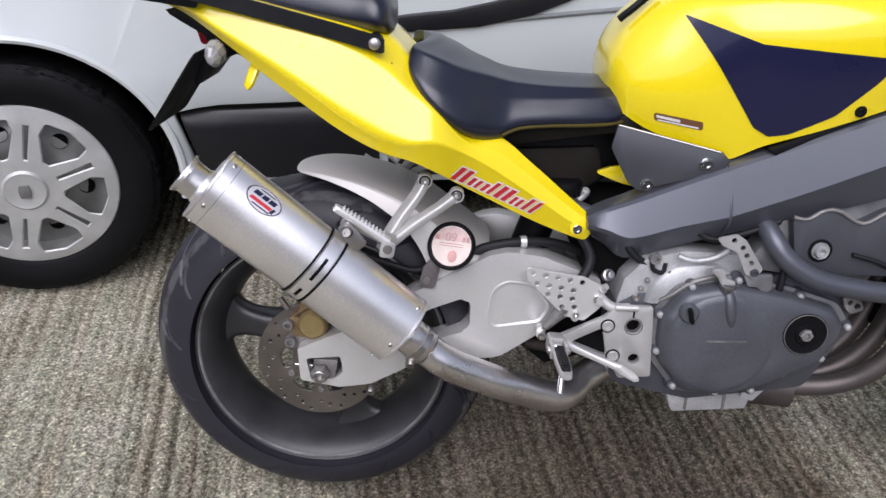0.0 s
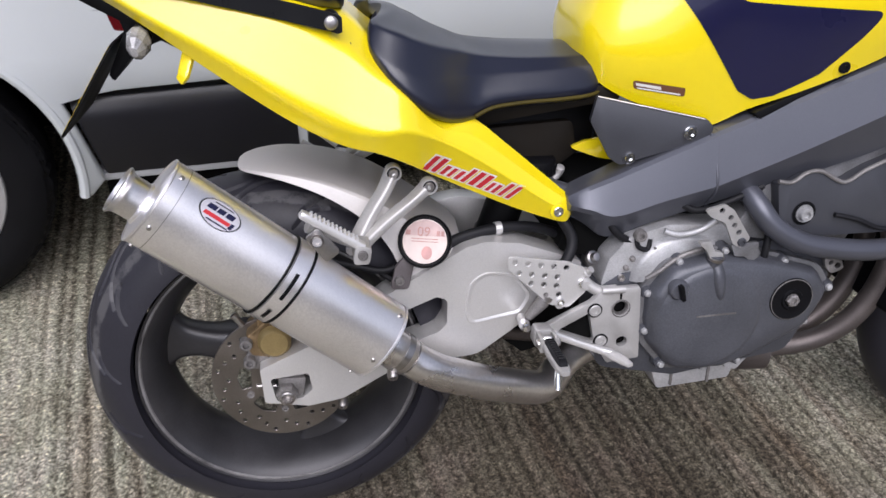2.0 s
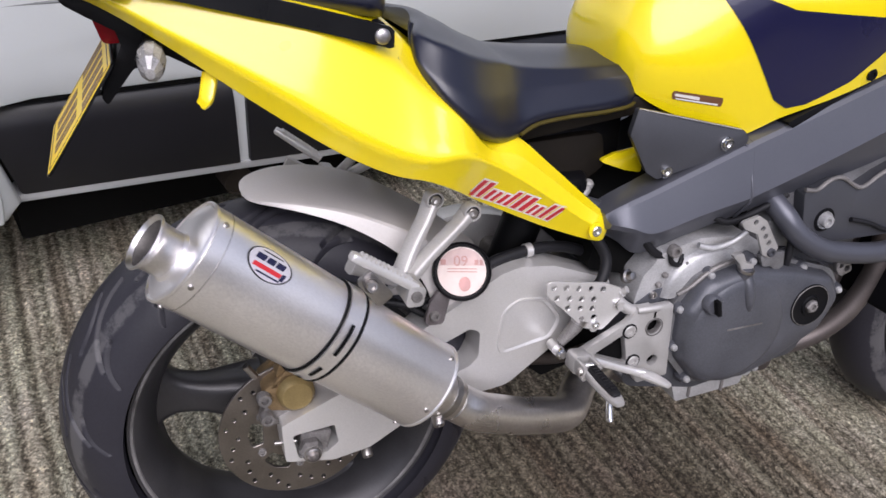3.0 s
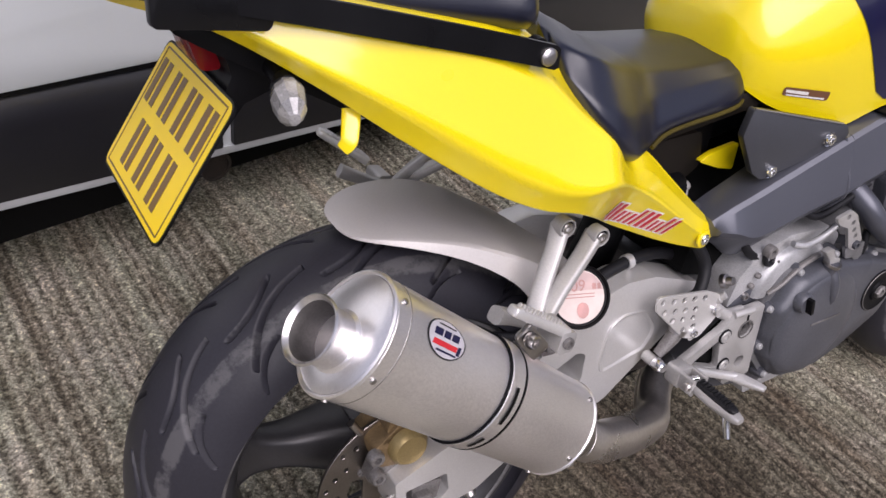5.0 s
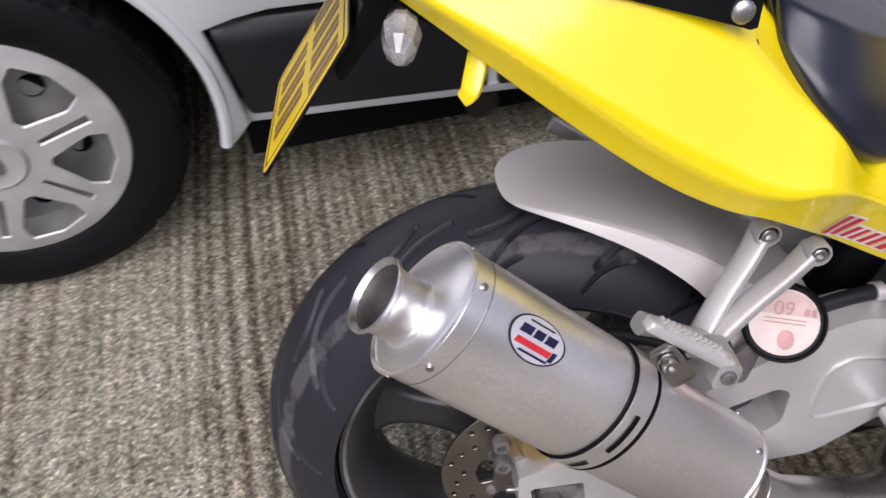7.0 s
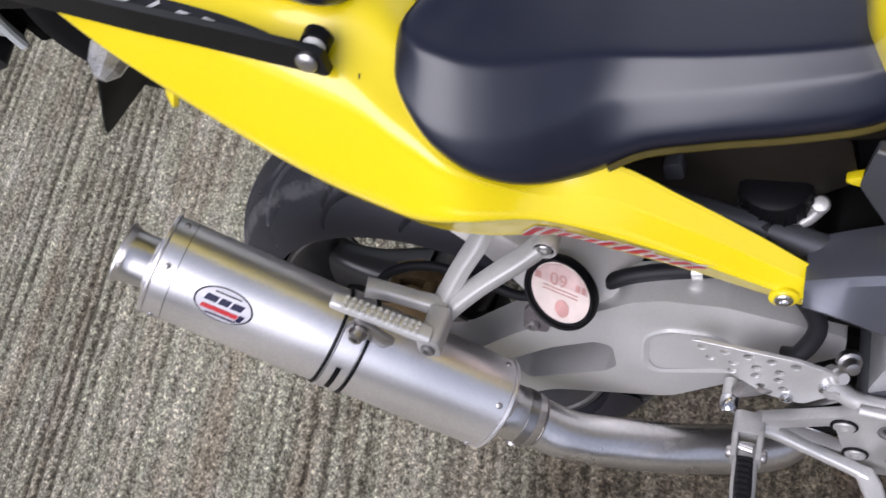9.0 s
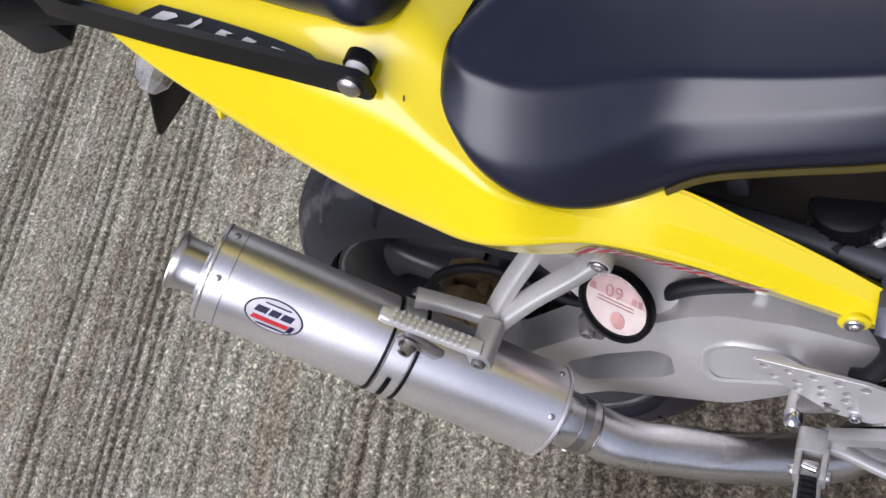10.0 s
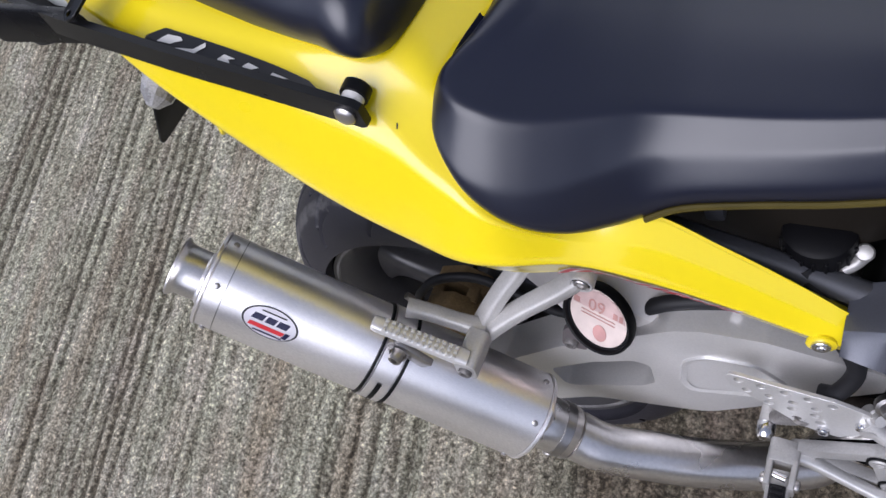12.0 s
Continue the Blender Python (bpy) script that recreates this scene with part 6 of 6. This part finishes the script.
# gearbox top, clutch arm and cable bracket
dm = []
for a in np.linspace(0, math.pi, 13):
    c, s = math.cos(a), math.sin(a)
    dm.append([(0.628 - 0.088 * c * k, y, 0.462 + 0.078 * s * k) for k, y in ((1.0, 0.05), (1.0, -0.120), (0.985, -0.140), (0.94, -0.152), (0.86, -0.157), (0.4, -0.158))])
part("crankcase_shoulder", plate(fillet([(0.497, 0.452), (0.508, 0.500), (0.540, 0.536), (0.600, 0.552), (0.690, 0.548), (0.722, 0.528), (0.70, 0.47), (0.56, 0.43)], 0.014), -0.147, -0.050, bevel=0.010, segs=4), CRANKCASE, eng, "pale cast shoulder of the crankcase")
part("gearbox_top", sheet(np.array(dm)), CRANKCASE, eng, "pale grey gearbox casting")
for pts in ([(0.500, 0.459), (0.524, 0.496), (0.530, 0.530), (0.546, 0.524), (0.553, 0.461)],):
    part("gusset_plate", plate(fillet(pts, 0.002), -0.146, -0.142, bevel=0.0008), CRANKCASE, eng)
part("gearbox_rib", tube([(0.568, -0.158, 0.468), (0.585, -0.164, 0.482), (0.614, -0.166, 0.505), (0.655, -0.164, 0.516)], 0.0042, 8, 5), ALLOY_DIRTY, eng)
part("banjo_bolt", lathe([(0.0, 0.014), (0.006, 0.013), (0.007, 0.004), (0.0105, 0.003), (0.0105, -0.004), (0.0, -0.004)], along((0.480, -0.146, 0.505), (0.3, -1, 0.5)), 12), STEEL_DULL, eng)
part("speed_sensor_lead", tube([(0.548, -0.150, 0.535), (0.552, -0.152, 0.520), (0.568, -0.150, 0.515), (0.572, -0.146, 0.530)], 0.004, 8, 5), RUBBER_HOSE, eng)
part("breather_hose", tube([(0.512, -0.132, 0.598), (0.505, -0.138, 0.565), (0.520, -0.142, 0.540), (0.548, -0.140, 0.522)], 0.0065, 10, 5), RUBBER_HOSE, eng)
part("wiring_sleeve", tube([(0.600, -0.140, 0.600), (0.640, -0.150, 0.575), (0.700, -0.150, 0.590), (0.745, -0.150, 0.610)], 0.0055, 10, 5), RUBBER_HOSE, eng)
part("hose_fitting", lathe([(0.0, 0.016), (0.0055, 0.016), (0.006, 0.008), (0.0085, 0.007), (0.0085, -0.006), (0.0, -0.006)], along((0.470, -0.146, 0.478), (0.5, -0.6, 0.7)), 12), ALLOY_CAST, eng)
for x, z in ((0.545, 0.500), (0.536, 0.485), (0.580, 0.515)):
    bolt(eng, (x, -0.150, z), RIGHT, 0.0045, 0.005, ALLOY_DIRTY, socket=False)
# black block between beam and engine stands in for the shade there
part("gap_shade", plate(fillet([(0.44, 0.50), (0.46, 0.60), (0.66, 0.60), (0.80, 0.63), (0.80, 0.50), (0.60, 0.46)], 0.01), -0.10, 0.10), UNDER_SHADE, eng)
part("link_rod", tube([(0.586, -0.162, 0.549), (0.602, -0.165, 0.544), (0.620, -0.165, 0.543), (0.646, -0.166, 0.550), (0.664, -0.170, 0.566)], 0.0050, 10, 5), CRANKCASE, eng)
br = part("cable_bracket", plate(fillet([(0.636, 0.588), (0.668, 0.596), (0.684, 0.586), (0.718, 0.538), (0.705, 0.522), (0.690, 0.530), (0.672, 0.566), (0.648, 0.576)], 0.006), -0.184, -0.179, holes=[circle(0.664, 0.586, 0.0045, 10), circle(0.680, 0.574, 0.0045, 10), circle(0.688, 0.561, 0.0045, 10), circle(0.697, 0.549, 0.0045, 10)], bevel=0.0008, segs=1), ALLOY_CAST, eng, "drilled alloy cable bracket")
bolt(br, (0.704, -0.184, 0.533), RIGHT, 0.007, 0.005, ENGINE)
part("clutch_arm", plate(fillet([(0.632, 0.536), (0.652, 0.538), (0.662, 0.520), (0.676, 0.517), (0.676, 0.508), (0.656, 0.508), (0.648, 0.522)], 0.004), -0.186, -0.176, bevel=0.002), ALLOY_CAST, eng, "bright clutch release arm")
part("arm_post", lathe([(0.0, 0.0), (0.0105, 0.0), (0.0120, -0.004), (0.0125, -0.022), (0.010, -0.030), (0.008, -0.060), (0.0, -0.060)], along((0.666, -0.182, 0.512), (0.05, -0.22, 1)), 24), ENGINE, eng)
part("post_washer", lathe([(0.0, 0.003), (0.013, 0.003), (0.0135, 0.0), (0.013, -0.002), (0.0, -0.002)], along((0.666, -0.182, 0.508), (0.05, -0.22, 1)), 24), STEEL_DULL, eng)
part("bracket_foot", plate(fillet([(0.690, 0.527), (0.736, 0.529), (0.740, 0.504), (0.729, 0.496), (0.715, 0.506), (0.700, 0.507)], 0.003), -0.180, -0.174, bevel=0.001), CRANKCASE_DARK, eng)
bolt(eng, (0.552, -0.150, 0.540), RIGHT, 0.010, 0.010, ALLOY_DIRTY)
bolt(eng, (0.530, -0.147, 0.468), RIGHT, 0.006, 0.006, STEEL_DULL)
part("starter_lug", plate(fillet([(0.865, 0.490), (0.895, 0.487), (0.906, 0.466), (0.884, 0.458), (0.872, 0.470)], 0.006), -0.166, -0.158, holes=[circle(0.880, 0.478, 0.0045, 10), circle(0.893, 0.472, 0.0055, 12)], bevel=0.0015), ALLOY_DIRTY, eng)
part("bolt_collar", lathe([(0.0145, 0.0), (0.0190, 0.0), (0.0195, 0.0012), (0.0145, 0.0018)], along((0.808, -0.172, 0.570), RIGHT), 32), BLACK, eng)
bolt(eng, (0.808, -0.174, 0.570), RIGHT, 0.011, 0.008, CRANKCASE, washer=0.0145)
part("engine_hanger", plate(fillet([(0.756, 0.622), (0.776, 0.619), (0.801, 0.635), (0.825, 0.636), (0.866, 0.616), (0.905, 0.638), (0.96, 0.66), (0.97, 0.53), (0.86, 0.53), (0.775, 0.53)], 0.008), -0.172, -0.150, bevel=0.004), SPAR_DARK, eng, "dark engine hanger")
part("hanger_edge", tube([(0.756, -0.172, 0.624), (0.778, -0.173, 0.622), (0.801, -0.173, 0.636), (0.825, -0.173, 0.637), (0.866, -0.173, 0.618), (0.901, -0.173, 0.637), (0.96, -0.172, 0.662)], 0.0034, 8, 6), ALLOY_DIRTY, eng)
part("hanger_cable", tube([(0.86, -0.176, 0.566), (0.90, -0.178, 0.556), (0.94, -0.178, 0.540), (1.0, -0.17, 0.53)], 0.004, 8, 5), RUBBER_HOSE, eng)
# coolant pipe and exhaust headers
part("coolant_pipe", tube([(0.724, -0.135, 0.604), (0.735, -0.165, 0.582), (0.754, -0.178, 0.556), (0.787, -0.184, 0.534), (0.830, -0.186, 0.519), (0.930, -0.184, 0.505), (1.06, -0.16, 0.50)], 0.0172, 20, 6), SPAR, eng, "thick grey coolant pipe")
part("coolant_elbow", tube([(0.757, -0.168, 0.498), (0.758, -0.168, 0.515), (0.760, -0.165, 0.535)], 0.006, 12, 4), RUBBER_HOSE, eng)
for k in range(4):
    y = -0.105 + 0.07 * k
    part("exhaust_header", tube([(0.985, y, 0.55), (1.03, y, 0.50), (1.035, y, 0.42), (1.00, y * 0.9, 0.33), (0.93, y * 0.7, 0.275), (0.80, y * 0.5, 0.262)], 0.019, 16, 6), COPPER, eng)
part("exhaust_collector", tube([(0.86, -0.05, 0.262), (0.72, -0.04, 0.262), (0.62, -0.05, 0.285), (0.54, -0.08, 0.298)], [0.045, 0.040, 0.032, 0.029], 20, 5), COPPER, eng)
part("radiator", plate(fillet([(1.02, 0.36), (1.06, 0.36), (1.13, 0.66), (1.09, 0.67)], 0.01), -0.18, 0.18, bevel=0.004), BLACK, eng)

# -- number plate, tail lamp, indicators --
npl = holder("number_plate", bike)
pt, pb = Vector((-0.186, -0.0090, 0.8300)), Vector((-0.2635, -0.0090, 0.7110))
zax = (pt - pb).normalized()
nrm = Vector((-zax.z, 0, zax.x))
NM = Matrix(((0, nrm.x, zax.x, 0), (-1, nrm.y, zax.y, 0), (0, nrm.z, zax.z, 0), (0, 0, 0, 1)))
NM.translation = (pt + pb) / 2
hh = (pt - pb).length / 2 + 0.001
pl = part("plate_board", plate(fillet([(-0.1020, -hh + 0.001), (0.1020, -hh + 0.001), (0.1020, hh - 0.001), (-0.1020, hh - 0.001)], 0.012), 0.0016, 0.0026, m=NM), PLATE_YELLOW, npl, "yellow number plate with brown characters as bars")
part("plate_back", plate(fillet([(-0.1042, -hh - 0.0015), (0.1042, -hh - 0.0015), (0.1042, hh + 0.0015), (-0.1042, hh + 0.0015)], 0.013), -0.0005, 0.0022, m=NM), BLACK, npl)


def plate_bar(x0, z0, x1, z1, w=0.010):
    a, b = Vector((x0, z0)), Vector((x1, z1))
    d = (b - a).normalized()
    s = Vector((-d.y, d.x)) * w / 2
    bm = plate([tuple(a - s), tuple(b - s), tuple(b + s), tuple(a + s)], 0.0026, 0.0031, m=NM)
    part("character_bar", bm, PLATE_INK, pl)


for x in (-0.072, -0.024, 0.024, 0.072):
    plate_bar(x - 0.009, 0.008, x - 0.009, 0.056, 0.012)
    plate_bar(x + 0.009, 0.008, x + 0.009, 0.056, 0.012)
for x in (-0.048, 0.0, 0.048):
    plate_bar(x - 0.009, -0.056, x - 0.009, -0.006, 0.012)
    plate_bar(x + 0.009, -0.056, x + 0.009, -0.006, 0.012)
bd = 0.0016
for q in ((-0.093, -hh + 0.006, 0.093, -hh + 0.006), (0.093, -hh + 0.006, 0.093, hh - 0.006), (0.093, hh - 0.006, -0.093, hh - 0.006), (-0.093, hh - 0.006, -0.093, -hh + 0.006)):
    plate_bar(*q, bd)
part("plate_bracket", plate(fillet([(-0.190, 0.892), (-0.105, 0.858), (-0.115, 0.835), (-0.165, 0.815), (-0.196, 0.775), (-0.202, 0.785), (-0.175, 0.842)], 0.006), -0.066, 0.066, bevel=0.006), BLACK, npl, "black plate bracket")
part("tail_lamp", plate(fillet([(-0.212, 0.898), (-0.172, 0.888), (-0.172, 0.838), (-0.194, 0.838)], 0.008), -0.034, 0.034, bevel=0.008), LENS_RED, bike, "dark red tail lamp lens")
for sgn in (-1, 1):
    ind = holder("indicator", bike)
    part("stem", tube([(-0.146, sgn * 0.060, 0.858), (-0.145, sgn * 0.095, 0.851), (-0.145, sgn * 0.116, 0.844)], 0.0085, 12, 3), BLACK, ind)
    IM = along((-0.1445, sgn * 0.110, 0.846), (-0.15, sgn, -0.4)) @ Matrix.Diagonal((1.0, 1.35, 1.0, 1.0))
    part("indicator_body", lathe([(0.0, -0.004), (0.009, -0.004), (0.0125, 0.004), (0.0140, 0.012), (0.0130, 0.014)], IM, 28), BLACK, ind)
    part("indicator_lens", lathe([(0.0135, 0.011), (0.0155, 0.020), (0.0125, 0.036), (0.0050, 0.046), (0.0, 0.047)], IM, 10), LENS_CLEAR, ind, "clear faceted indicator lens", angle=12)
